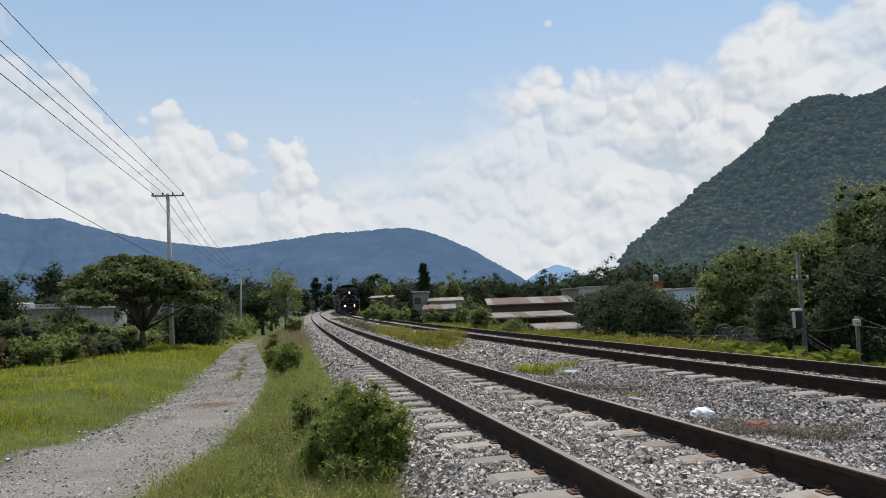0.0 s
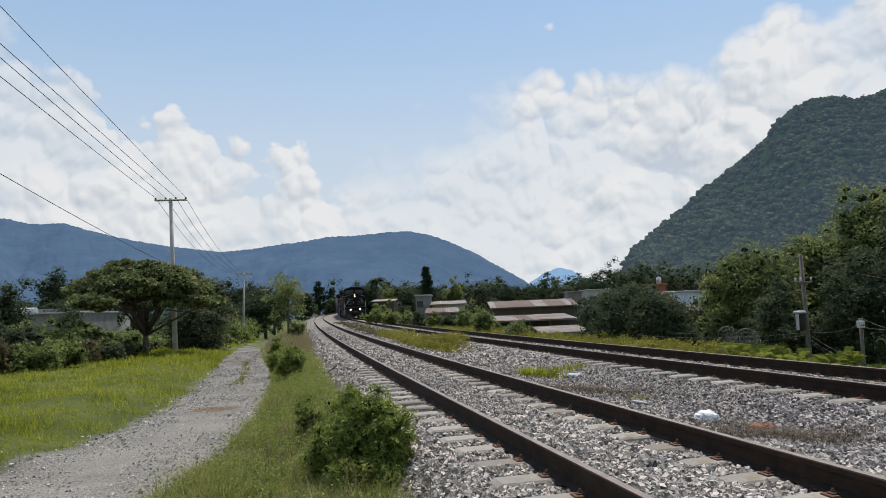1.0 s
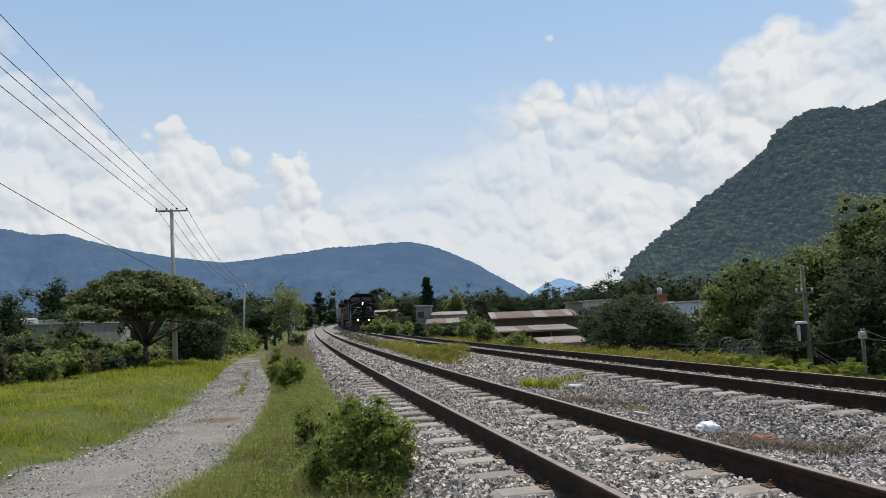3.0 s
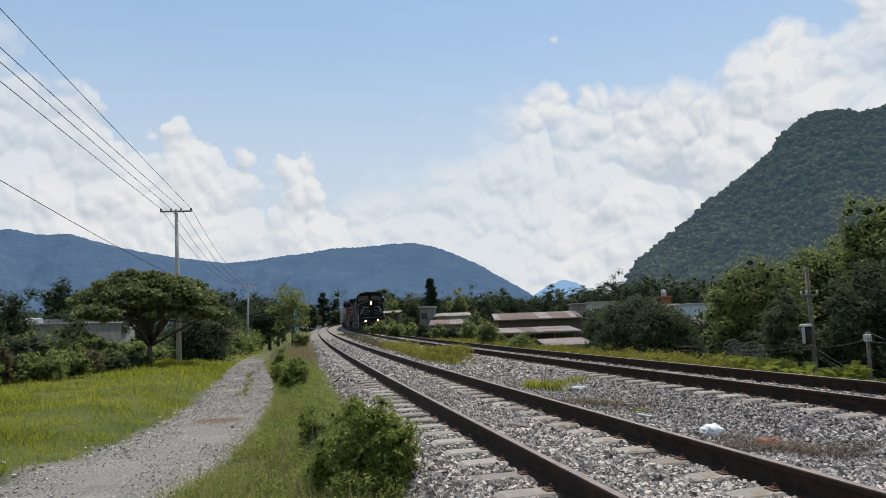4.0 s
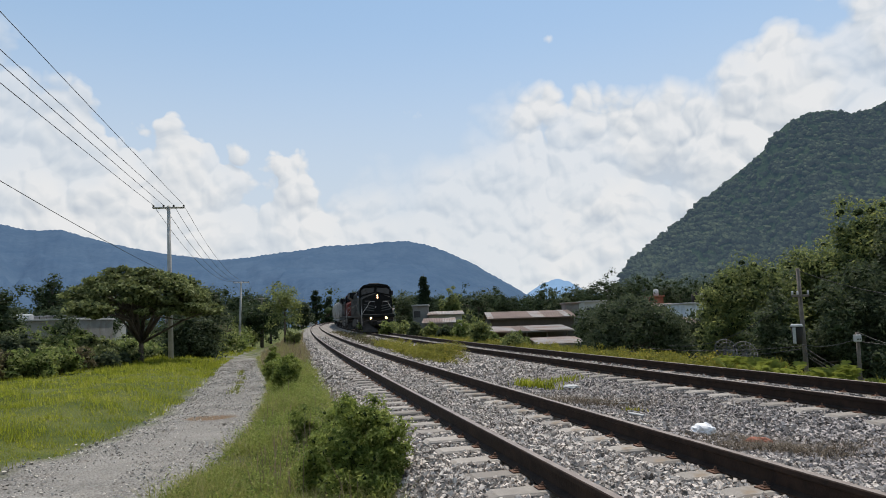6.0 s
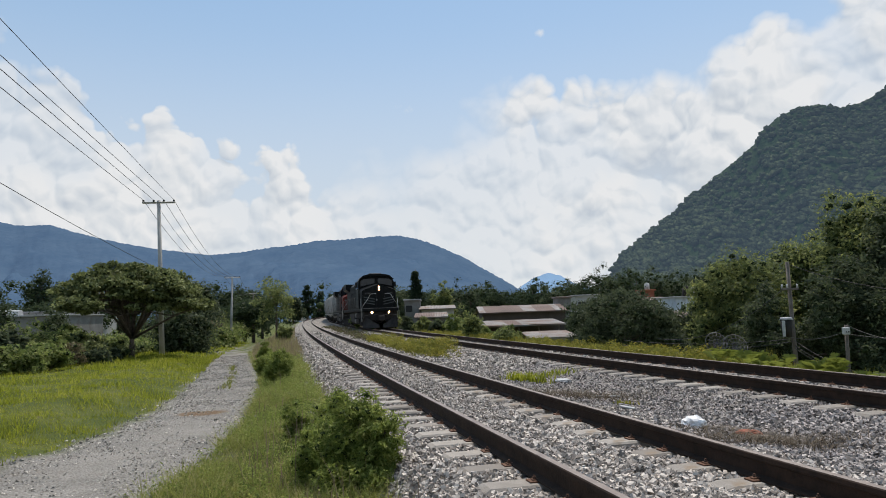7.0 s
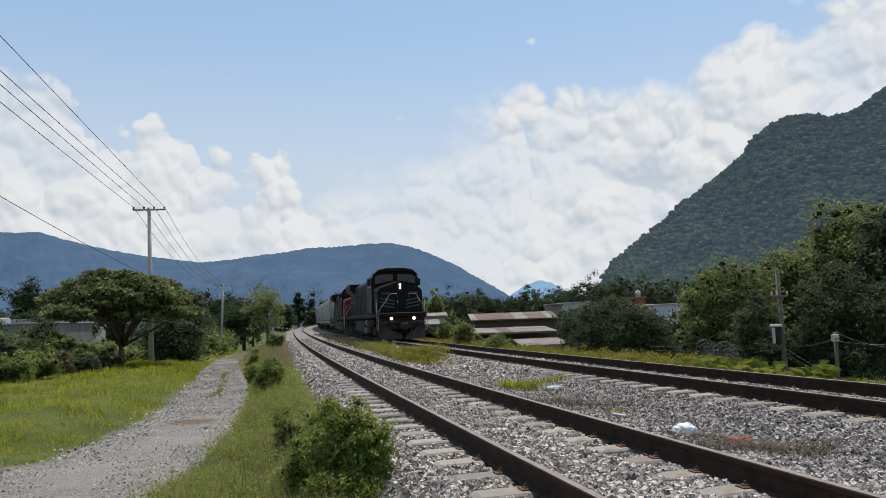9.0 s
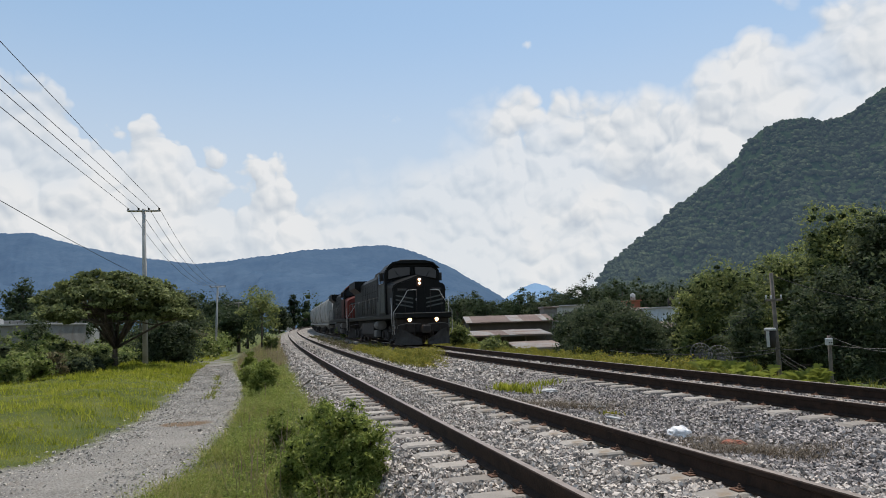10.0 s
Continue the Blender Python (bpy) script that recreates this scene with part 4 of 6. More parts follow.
tree_at(252, 37, 457, 118, M_LEAF_OLIVE, "wide flat-topped tree with large olive leaves", 11, crown=.86, clumps=330, per=62, leaf=.30, clump_r=.46, flat=.36, flat_bottom=-.12, shell=.74, limbs=22, trunk_top=.50, trunk_r=.17, forks=2, wob=.10, core=.5)
tree_at(505, 62, 470, 32, M_LEAF_MID, "slender young green tree beside the gravel path", 12, crown=.82, clumps=46, per=52, leaf=.28, clump_r=.62, core=0, trunk_r=.11, wob=.5, flat_bottom=-.8, trunk_top=.5)
tree_at(95, 95, 462, 25, M_LEAF_FAR, "tall dark tree with a bare trunk behind the houses", 13, crown=.75, clumps=70, per=30, leaf=.55, clump_r=1.0, trunk_top=.6)
tree_at(368, 80, 480, 28, M_LEAF_DARK, "dense dark tree behind the wide flat-topped one", 14, crown=.95, clumps=130, per=40, leaf=.45, clump_r=1.1, flat_bottom=-.9)
tree_at(345, 46, 540, 42, M_LEAF_DARK, "dark shady tree by the concrete pole", 15, crown=1.1, clumps=150, per=44, leaf=.26, clump_r=.7, flat_bottom=-.9, trunk_top=.3)
tree_at(-20, 60, 485, 55, M_LEAF_FAR, "rounded tree beside the white house", 16, crown=.9, clumps=120, per=40, leaf=.4, clump_r=1.0, flat_bottom=-.8)
tree_at(118, 55, 532, 20, M_LEAF_DARK, "small dark tree in front of the white house", 17, crown=.95, clumps=60, per=44, leaf=.28, clump_r=.5, flat_bottom=-.9)
tree_at(150, 85, 508, 60, M_LEAF_FAR, "spreading tree behind the white house", 18, crown=.7, clumps=110, per=36, leaf=.5, clump_r=1.2, flat=.6)
tree_at(465, 110, 515, 40, M_LEAF_FAR, "spreading tree beyond the poles", 19, crown=.8, clumps=110, per=36, leaf=.55, clump_r=1.3, flat=.6)
tree_at(450, 150, 492, 32, M_LEAF_FAR, "tall tree far down the path", 20, crown=.9, clumps=90, per=36, leaf=.7, clump_r=1.6)
tree_at(410, 130, 500, 22, M_LEAF_FAR, "tall narrow tree far down the path", 21, crown=.9, clumps=70, per=36, leaf=.7, clump_r=1.5)
tree_at(560, 240, 488, 12, M_LEAF_PINE, "tall dark conifer beyond the curve", 22, crown=.85, clumps=70, per=36, leaf=.8, clump_r=.9, flat_bottom=-.9)
tree_at(582, 230, 500, 11, M_LEAF_PINE, "dark conifer beyond the curve", 23, crown=.85, clumps=60, per=36, leaf=.8, clump_r=.9, flat_bottom=-.9)
# right of the railway, in the lower ground
tree_at(1122, 31, 499, 94, M_LEAF_DARK, "round dense dark green tree below the embankment", 24, crown=1.1, clumps=420, per=60, leaf=.17, clump_r=.42, flat_bottom=-.95, shell=.72, trunk_top=.3, wob=.06)
tree_at(1330, 32, 440, 85, M_LEAF_MID, "large leafy green tree below the embankment", 25, crown=1.05, clumps=430, per=60, leaf=.21, clump_r=.55, flat_bottom=-.95, shell=.55, trunk_top=.3, wob=.10, core=.25)
tree_at(1450, 34, 400, 70, M_LEAF_MID, "leafy tree with lit green top", 26, crown=1.0, clumps=330, per=60, leaf=.22, clump_r=.6, flat_bottom=-.95, shell=.55, trunk_top=.3, wob=.12, core=.25)
tree_at(1572, 30, 335, 80, M_LEAF_MID, "tall green tree at the edge of the yard", 27, crown=1.0, clumps=560, per=60, leaf=.22, clump_r=.6, flat_bottom=-.95, shell=.5, trunk_top=.3, wob=.2)
tree_at(1540, 25, 450, 85, M_LEAF_DARK, "dense dark tree behind the cables", 28, crown=1.15, clumps=420, per=60, leaf=.18, clump_r=.45, flat_bottom=-.95, shell=.5, trunk_top=.3)
tree_at(1660, 27, 330, 90, M_LEAF_DARK, "tall dark tree at the edge of the yard", 29, crown=1.0, clumps=420, per=50, leaf=.24, clump_r=.6, flat_bottom=-.95, shell=.5, trunk_top=.3)
tree_at(1380, 27, 520, 60, M_LEAF_DARK, "dense dark hedge tree below the embankment", 30, crown=1.3, clumps=260, per=56, leaf=.18, clump_r=.42, flat_bottom=-.98, shell=.5, trunk_top=.2)
tree_at(1230, 36, 530, 45, M_LEAF_DARK, "dense dark shrub tree below the embankment", 31, crown=1.2, clumps=200, per=50, leaf=.22, clump_r=.5, flat_bottom=-.98, shell=.5, trunk_top=.2)
for k, (px, top, hw) in enumerate([(1035, 522, 22), (1062, 520, 24), (1090, 519, 24), (1150, 524, 20), (1185, 530, 22), (1225, 540, 20)]):
    tree_at(px, 56 + k % 3 * 3, top, hw, M_LEAF_DARK, "dark tree among the houses", 470 + k, crown=1.1, clumps=70, per=36, leaf=.3, clump_r=.6, flat_bottom=-.95, trunk_top=.3, group="trees among the houses")
tree_at(905, 34, 572, 17, M_LEAF_MID, "young green bush on the embankment edge", 32, crown=1.0, clumps=40, per=46, leaf=.2, clump_r=.3, flat_bottom=-.9, name="bush", trunk_top=.3)
tree_at(848, 40, 548, 14, M_LEAF_MID, "light green sapling on the embankment edge", 33, crown=.9, clumps=34, per=40, leaf=.22, clump_r=.32, flat_bottom=-.9, name="sapling", trunk_top=.4)

# conifer between the houses
pine_d = 92
pine_p = stand(752, pine_d)
pine = thing("pine_tree", pose(*pine_p), "dark narrow pine among the houses", "tree")
bm = bmesh.new()
pine_h = at_px(752, 462, pine_d)[2] - pine_p[2]
rod(bm, [(0, 0, -.3), (0.05, 0, pine_h * .5), (0, 0, pine_h)], .16, 7, .02)
part("trunk", bm, M_BARK, pine)
rng_p = np.random.RandomState(40)
cc, cr = [], []
for k in range(26):
    z = pine_h * (.25 + .73 * k / 26)
    rad = 2.3 * (1 - k / 26.5) * rng_p.uniform(.8, 1.15) + .15
    for j in range(7):
        a = rng_p.uniform(0, 6.28)
        for q in (.35, .7, 1.0):
            cc.append((math.cos(a) * rad * q, math.sin(a) * rad * q, z - .25 * q * rad + rng_p.uniform(-.12, .12)))
            cr.append(.28)
V, F = leaf_cloud(np.array(cc), np.array(cr), 12, .34, rng_p, droop=.4, flat=.5, long=3)
part("crown", mesh_np("crown", V, F, M_LEAF_PINE), None, pine)

# palm
palm_d = 120
palm_p = stand(663, palm_d)
palm = thing("palm_tree", pose(*palm_p), "tall palm above the far houses", "tree")
palm_h = at_px(663, 488, palm_d)[2] - palm_p[2]
bm = bmesh.new()
rod(bm, [(0, 0, -.3), (.1, 0, palm_h * .5), (0, 0, palm_h)], .2, 7, .13)
part("trunk", bm, M_BARK, palm)
bm = bmesh.new()
rng_p = np.random.RandomState(41)
for k in range(22):
    a, el = k * 2.4, rng_p.uniform(-.2, 1.1)
    prev = None
    for j in range(6):
        q = j / 5
        r = 2.2 * q * math.cos(el * (1 - q * .4))
        z = palm_h + 2.0 * q * math.sin(el) - 1.7 * q * q
        c, w = Vector((math.cos(a) * r, math.sin(a) * r, z)), .42 * math.sin(math.pi * min(.15 + q * .85, 1)) + .02
        sd = Vector((-math.sin(a), math.cos(a), 0)) * w
        cur = (bm.verts.new(c - sd - Vector((0, 0, w * .6))), bm.verts.new(c), bm.verts.new(c + sd - Vector((0, 0, w * .6))))
        if prev:
            bm.faces.new((prev[0], prev[1], cur[1], cur[0]))
            bm.faces.new((prev[1], prev[2], cur[2], cur[1]))
        prev = cur
part("crown", bm, M_LEAF_FAR, palm)

# row of trees behind the houses, one by one
rng_t = np.random.RandomState(50)
for k, (px, top, hw) in enumerate([(632, 500, 16), (648, 497, 22), (685, 500, 20), (712, 496, 24), (735, 502, 16), (775, 505, 18), (800, 490, 16), (822, 484, 24), (850, 497, 22), (872, 494, 22), (892, 500, 20), (915, 504, 24),
                                   (940, 500, 24), (968, 486, 30), (995, 496, 26), (1020, 480, 24), (1050, 476, 26), (1078, 462, 30), (1108, 466, 26), (1140, 462, 34), (1175, 466, 30), (1210, 470, 34), (1250, 466, 36), (1290, 455, 36)]):
    d = 125 + rng_t.uniform(-12, 45) if px < 960 else 105 + rng_t.uniform(-10, 40)
    tree_at(px, d, top, hw, (M_LEAF_FAR, M_LEAF_DARK, M_LEAF_MID)[rng_t.choice(3, p=[.6, .33, .07])], "broad tree in the row behind the houses", 60 + k, crown=.95, clumps=115, per=32, leaf=.45, clump_r=hw / 1196 * d * .3, flat_bottom=-.9, trunk_top=.35, group="trees behind the houses", wob=.3)
for k in range(20):
    px = 622 + k * 34 + rng_t.uniform(-9, 9)
    tree_at(px, 150 + rng_t.uniform(0, 40), 500 - max(0, px - 960) * .06 + rng_t.uniform(-8, 8), rng_t.uniform(26, 40), (M_LEAF_FAR, M_LEAF_DARK)[k % 2], "tall tree in the wood behind the houses", 440 + k, crown=1.0, clumps=85, per=34, leaf=.55, clump_r=1.5, flat_bottom=-.95, trunk_top=.35, group="trees behind the houses", wob=.3)
for k, (px, top, hw) in enumerate([(20, 512, 40), (70, 520, 36), (175, 525, 40), (230, 515, 40), (300, 505, 40), (335, 490, 30), (395, 520, 30), (430, 525, 30), (480, 512, 26), (535, 515, 18), (610, 512, 14)]):
    d = 115 + rng_t.uniform(0, 60)
    tree_at(px, d, top, hw, (M_LEAF_FAR, M_LEAF_DARK)[k % 2], "broad tree far behind the path", 90 + k, crown=.95, clumps=95, per=34, leaf=.6, clump_r=hw / 1196 * d * .3, flat_bottom=-.9, trunk_top=.35, group="trees beyond the path")


def woods():
    """Far woods that close the view under the hills."""
    rng = np.random.RandomState(70)
    n = 1500
    b = rng.uniform(-1.25, 1.3, n)
    d = rng.uniform(190, 520, n)
    x = b * d
    z = ground_z(x, d)
    c = np.stack([x, d, z + rng.uniform(1, 9, n)], -1)
    tagged(new("far_woods", foliage("far_woods", c, rng.uniform(2.5, 5.0, n), 34, .8, rng, M_LEAF_FAR, flat=.7)), "distant woods at the foot of the hills", "woods", kind="stuff")
    # canopy on the mountain
    r, k = MOUNT.shape[:2]
    n = 9500
    i, j = rng.randint(3, r - 7, n), rng.randint(0, k, n)
    p = MOUNT[i, j] + rng.normal(size=(n, 3)) * np.array([2.0, 2.0, .4]) + np.array([0, 0, 1.2])
    size = rng.uniform(2.0, 4.6, n)
    V, F = lumpy_masses(p, size, rng, .85, .22)
    V2, F2 = leaf_cloud(p, size * 1.05, 4, 1.8, rng, flat=.85, long=1.3)
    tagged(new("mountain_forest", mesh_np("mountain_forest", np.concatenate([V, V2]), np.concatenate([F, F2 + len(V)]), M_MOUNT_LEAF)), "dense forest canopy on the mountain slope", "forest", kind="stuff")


# Haze over the canopy is likewise added as a faint blue emission.
M_MOUNT_LEAF = hazy_hill("hazy_mountain_canopy", (.030, .042, .024), (.11, .128, .062), (.11, .155, .23), .32, .03)
woods()


# ---- shrubs ----
def shrub(px, d, top_py, hw, mat, label, seed, leaf=.16, per=44, clumps=40, name="shrub", group="", wob=.3, core=.42, long=1.9):
    p = stand(px, d)
    rx = hw / 1196 * d
    H = max(at_px(px, top_py, d)[2] - p[2], .4)
    rng = np.random.RandomState(seed)
    th = thing(name, pose(*p), label, "shrub", group)
    C = crown_centres(clumps, rng, rx, rx * .8, H * .62, H * .42, .35, -.6, wob)
    C[:, 2] = np.maximum(C[:, 2], .08)
    bm = bmesh.new()
    for k in range(6):
        e = Vector(C[rng.randint(len(C))])
        rod(bm, [(0, 0, -.1), e * .5 + Vector((0, 0, .1)), e], .03, 5, .008)
    part("stems", bm, M_BARK, th)
    part("foliage", foliage("foliage", C, rx * .28, int(per * 1.45), leaf * .74, rng, mat, core=core, flat=.8, long=long), None, th)


M_SHRUB = leafy("shrub_leaves", (.065, .098, .026), (.235, .285, .085), tip=(.38, .38, .18), thin=.55)
M_SHRUB_DRY = leafy("dry_brown_stems", (.055, .045, .025), (.16, .135, .07), tip=(.13, .16, .05), thin=.3)
M_BANANA = leafy("broad_leaf_green", (.085, .115, .02), (.29, .325, .066), tip=(.55, .48, .14))
rng_s = np.random.RandomState(80)
for k in range(48):      # thicket beyond the edge of the grass
    px = -80 + k * 10.6 + rng_s.uniform(-6, 6)
    row = k % 3
    edge = float(np.interp(px, [-80, 0, 100, 180, 250, 350, 400, 440], [22, 23, 25, 31, 42, 58, 70, 92]))
    d = edge * (1.06, 1.2, 1.36)[row] + rng_s.uniform(-.8, 1.2)
    top = float(np.interp(px, [-80, 60, 200, 260, 340, 400, 440], [596, 600, 596, 600, 580, 566, 560])) - row * 11 + rng_s.uniform(-10, 9)
    shrub(px, d, top, rng_s.uniform(26, 48), (M_SHRUB, M_SHRUB, M_LEAF_OLIVE, M_LEAF_MID, M_SHRUB_DRY)[rng_s.choice(5, p=[.3, .2, .25, .15, .1])], "leafy wild shrub in the thicket beside the grass", 100 + k, leaf=rng_s.uniform(.13, .24) * edge / 26, clumps=44, group="thicket shrubs")
for k, (px, d, top, hw) in enumerate([(690, 60, 543, 20), (715, 58, 546, 20), (735, 55, 548, 16), (660, 66, 541, 18), (765, 54, 551, 16), (790, 52, 550, 18), (815, 50, 549, 16), (835, 56, 545, 20), (700, 74, 534, 22), (675, 80, 531, 20), (820, 70, 535, 22), (842, 72, 530, 20), (870, 46, 566, 14), (925, 42, 566, 12)]):
    shrub(px, d, top, hw, (M_SHRUB, M_LEAF_MID, M_LEAF_DARK)[k % 3], "leafy bush in front of the houses", 400 + k, leaf=.26, clumps=34, group="bushes by the houses")
for k, (px, d, top, hw) in enumerate([(10, 42, 566, 34), (60, 44, 572, 30), (110, 46, 570, 30), (150, 44, 560, 30)]):
    shrub(px, d, top, hw, (M_LEAF_DARK, M_SHRUB)[k % 2], "bush before the white house", 420 + k, leaf=.22, clumps=44, group="bushes by the white house")
for k, (px, d, top, hw) in enumerate([(355, 62, 575, 22), (380, 72, 566, 20), (404, 84, 554, 20), (426, 98, 556, 14), (385, 84, 550, 26), (448, 122, 556, 9), (312, 52, 586, 24)]):
    shrub(px, d, top, hw, (M_SHRUB, M_LEAF_MID)[k % 2], "pale green bush along the path", 140 + k, leaf=.24, clumps=50, group="bushes along the path")
for k, (px, d, top, hw) in enumerate([(196, 31, 606, 20), (5, 27, 575, 34), (40, 29, 572, 24), (210, 34, 602, 24)]):
    shrub(px, d, top, hw, M_LEAF_DARK, "dark clump of long-leaved plants at the grass edge", 150 + k, leaf=.3, clumps=40, group="dark clumps")
# weedy bush between path and railway, and its neighbours on the verge
for k, (px, py, top, hw, mat, leaf, cl) in enumerate([(640, 862, 690, 66, M_BUSH, .050, 150), (585, 850, 725, 52, M_BUSH, .045, 90), (682, 846, 728, 36, M_BUSH, .045, 80), (612, 790, 682, 46, M_BUSH, .050, 80), (545, 770, 700, 30, M_BUSH, .05, 55),
                                                     (505, 672, 618, 24, M_BUSH, .07, 80), (490, 655, 612, 20, M_BUSH, .07, 70), (512, 650, 606, 22, M_BUSH, .08, 70), (484, 632, 596, 15, M_BUSH, .08, 60), (640, 905, 820, 60, M_BUSH, .045, 70), (520, 590, 562, 14, M_LEAF_MID, .18, 40)]):
    p = ground_at(px, min(py, 880))
    shrub(px, p[1], top, hw, mat, "dense leafy green weed bush on the railway verge", 170 + k, leaf=leaf * 1.25, per=74, clumps=cl, name="weed_bush", group="verge bushes", core=.3, long=2.5)


# ---- grass ----
def blades(P, h, w, rng, lean=.35, fine=False):
    """Bent tapering blades standing on P; fine ones are a single sliver."""
    n = len(P)
    a = rng.uniform(0, 2 * np.pi, n)
    dx, dy = np.cos(a), np.sin(a)
    l = rng.uniform(.2, 1, n) * lean * h
    s = np.stack([-dy, dx, 0 * a], -1) * (w * .5)[:, None]
    tip = P + np.stack([dx * l, dy * l, h * rng.uniform(.8, 1, n)], -1)
    if fine:
        return np.stack([P - s, P + s, tip], 1).reshape(-1, 3), np.arange(3 * n).reshape(-1, 3)
    mid = P + np.stack([dx * l * .35, dy * l * .35, h * .55], -1)
    V = np.stack([P - s, P + s, mid + s * .8, mid - s * .8, tip], 1).reshape(-1, 3)
    i = np.arange(n)[:, None] * 5
    F = np.concatenate([i + np.array([[0, 1, 2]]), i + np.array([[0, 2, 3]]), i + np.array([[3, 2, 4]])], 1).reshape(-1, 3)
    return V, F


def sow(name, n, s0, s1, u_of, h, w, mat, label, seed, lean=.35, keep=None, near=1.6, fine=False):
    """Grass over a stretch of the line; thicker near the viewer."""
    rng = np.random.RandomState(seed)
    q = rng.uniform(0, 1, n)
    s = (s0 ** (1 - near) + q * (s1 ** (1 - near) - s0 ** (1 - near))) ** (1 / (1 - near))
    u = u_of(s, rng)
    p = on_line(s, u)
    if keep is not None:
        ok = keep(s, u, p, rng)
        p, s = p[ok], s[ok]
    p[:, 2] = ground_z(p[:, 0], p[:, 1]) - .01
    tuft = .35 + 1.15 * np.clip(lattice(p[:, 0] * 1.1, p[:, 1] * 1.1, seed, 5, .7) + .3, 0, 1.2)
    hh = rng.uniform(h[0], h[1], len(p)) * tuft
    ww = w * (1 + s / 14)
    V, F = blades(p, hh, ww, rng, lean, fine)
    tagged(new(name, mesh_np(name, V, F, mat)), label, "grass", kind="stuff")


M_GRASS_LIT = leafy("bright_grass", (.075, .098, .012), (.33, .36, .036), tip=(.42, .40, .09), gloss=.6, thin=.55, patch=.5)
M_GRASS_VERGE = leafy("verge_grass", (.085, .108, .026), (.31, .325, .085), tip=(.36, .30, .15), gloss=.6, thin=.5, patch=1.0)
M_GRASS_DRY = leafy("dry_grass", (.16, .125, .065), (.36, .30, .18), tip=(.22, .22, .08), gloss=.7, thin=.4)
M_WEED_YELLOW = leafy("yellow_weeds", (.10, .115, .020), (.26, .25, .05), tip=(.42, .33, .06), thin=.5, patch=.8)
M_SEEDS = leafy("seed_heads", (.12, .085, .06), (.27, .20, .15), gloss=.8, thin=.3)


def in_bank(s, rng):
    return path_u(s) - path_half(s) - .05 - rng.uniform(0, 1, len(s)) ** .8 * (8.5 + .05 * s)


sow("bank_grass", 165000, 5.5, 46, in_bank, (.05, .17), .0075, M_GRASS_LIT, "bright yellow-green grass bank beside the path", 200, 1.0, near=1.9, fine=True)
sow("path_side_grass", 30000, 28, 130, lambda s, r: path_u(s) - path_half(s) - r.uniform(0, 1, len(s)) * (4 + .02 * s), (.08, .22), .012, M_GRASS_LIT, "short green grass along the path", 201, .8, near=1.3, fine=True)
sow("verge_grass", 90000, 2.3, 60, lambda s, r: -1.85 + (path_u(s) + path_half(s) + 1.85) * r.uniform(0, 1, len(s)), (.06, .24), .0065, M_GRASS_VERGE, "tangled green grass on the railway verge", 202, 1.5, fine=True,
    keep=lambda s, u, p, r: (np.hypot(p[:, 0], p[:, 1]) > 1.6))
sow("verge_stalks", 480, 3.4, 40, lambda s, r: -1.8 - 1.3 * r.uniform(0, 1, len(s)), (.28, .55), .004, M_SEEDS, "brown seed stalks above the verge grass", 203, .5, keep=lambda s, u, p, r: np.hypot(p[:, 0], p[:, 1]) > 2.4)
sow("dry_verge_grass", 11000, 28, 95, lambda s, r: -1.75 + (path_u(s) + path_half(s) + 1.75) * r.uniform(0, 1, len(s)) * .9, (.15, .42), .008, M_GRASS_DRY, "tall dry pinkish grass on the verge", 204, .5, near=1.3, fine=True)
sow("middle_path_grass", 420, 20, 33, lambda s, r: path_u(s) + .1 + r.normal(size=len(s)) * .10, (.04, .11), .012, M_GRASS_VERGE, "thin grass strip along the middle of the path", 205, .6)
sow("embankment_grass", 60000, 14, 130, lambda s, r: 7.1 + r.uniform(0, 1, len(s)) * 3.6, (.08, .32), .007, M_WEED_YELLOW, "yellow-green weeds beyond the second track", 206, .8, near=1.25, fine=True)


M_DRYDARK = leafy("dead_grass", (.060, .048, .034), (.19, .155, .115), gloss=.8, thin=.3)


def weeds(name, spots, mat, label, seed, leaf, per, rise):
    rng = np.random.RandomState(seed)
    c = np.array(spots, float)
    c[:, 2] = ground_z(c[:, 0], c[:, 1]) + rng.uniform(.03, rise, len(c))
    V, F = leaf_cloud(c, rng.uniform(.08, .18, len(c)), per * 2, leaf * .6, rng, flat=.8)
    tagged(new(name, mesh_np(name, V, F, mat)), label, "weeds", kind="stuff")


rng_w = np.random.RandomState(210)
s_w = 17 + rng_w.uniform(0, 1, 900) ** 1.6 * 110
weeds("embankment_weeds", on_line(s_w, 7.2 + rng_w.uniform(0, 1, 900) * 2.8), M_WEED_YELLOW, "leafy yellow-green weeds beyond the second track", 211, .12, 24, .3)
a0, a1 = ground_at(675, 588), ground_at(790, 622)
q = rng_w.uniform(0, 1, 420)
weeds("track_weeds", np.stack([a0[0] + (a1[0] - a0[0]) * q + rng_w.normal(size=420) * .35, a0[1] + (a1[1] - a0[1]) * q, 0 * q], -1), M_WEED_YELLOW, "yellowing weeds between the two tracks", 212, .10, 24, .34)
a0, a1 = ground_at(600, 566), ground_at(680, 592)
q = rng_w.uniform(0, 1, 300)
weeds("dull_track_weeds", np.stack([a0[0] + (a1[0] - a0[0]) * q + rng_w.normal(size=300) * .5, a0[1] + (a1[1] - a0[1]) * q, 0 * q], -1), M_SHRUB_DRY, "dull brown weeds between the two tracks", 213, .12, 20, .22)


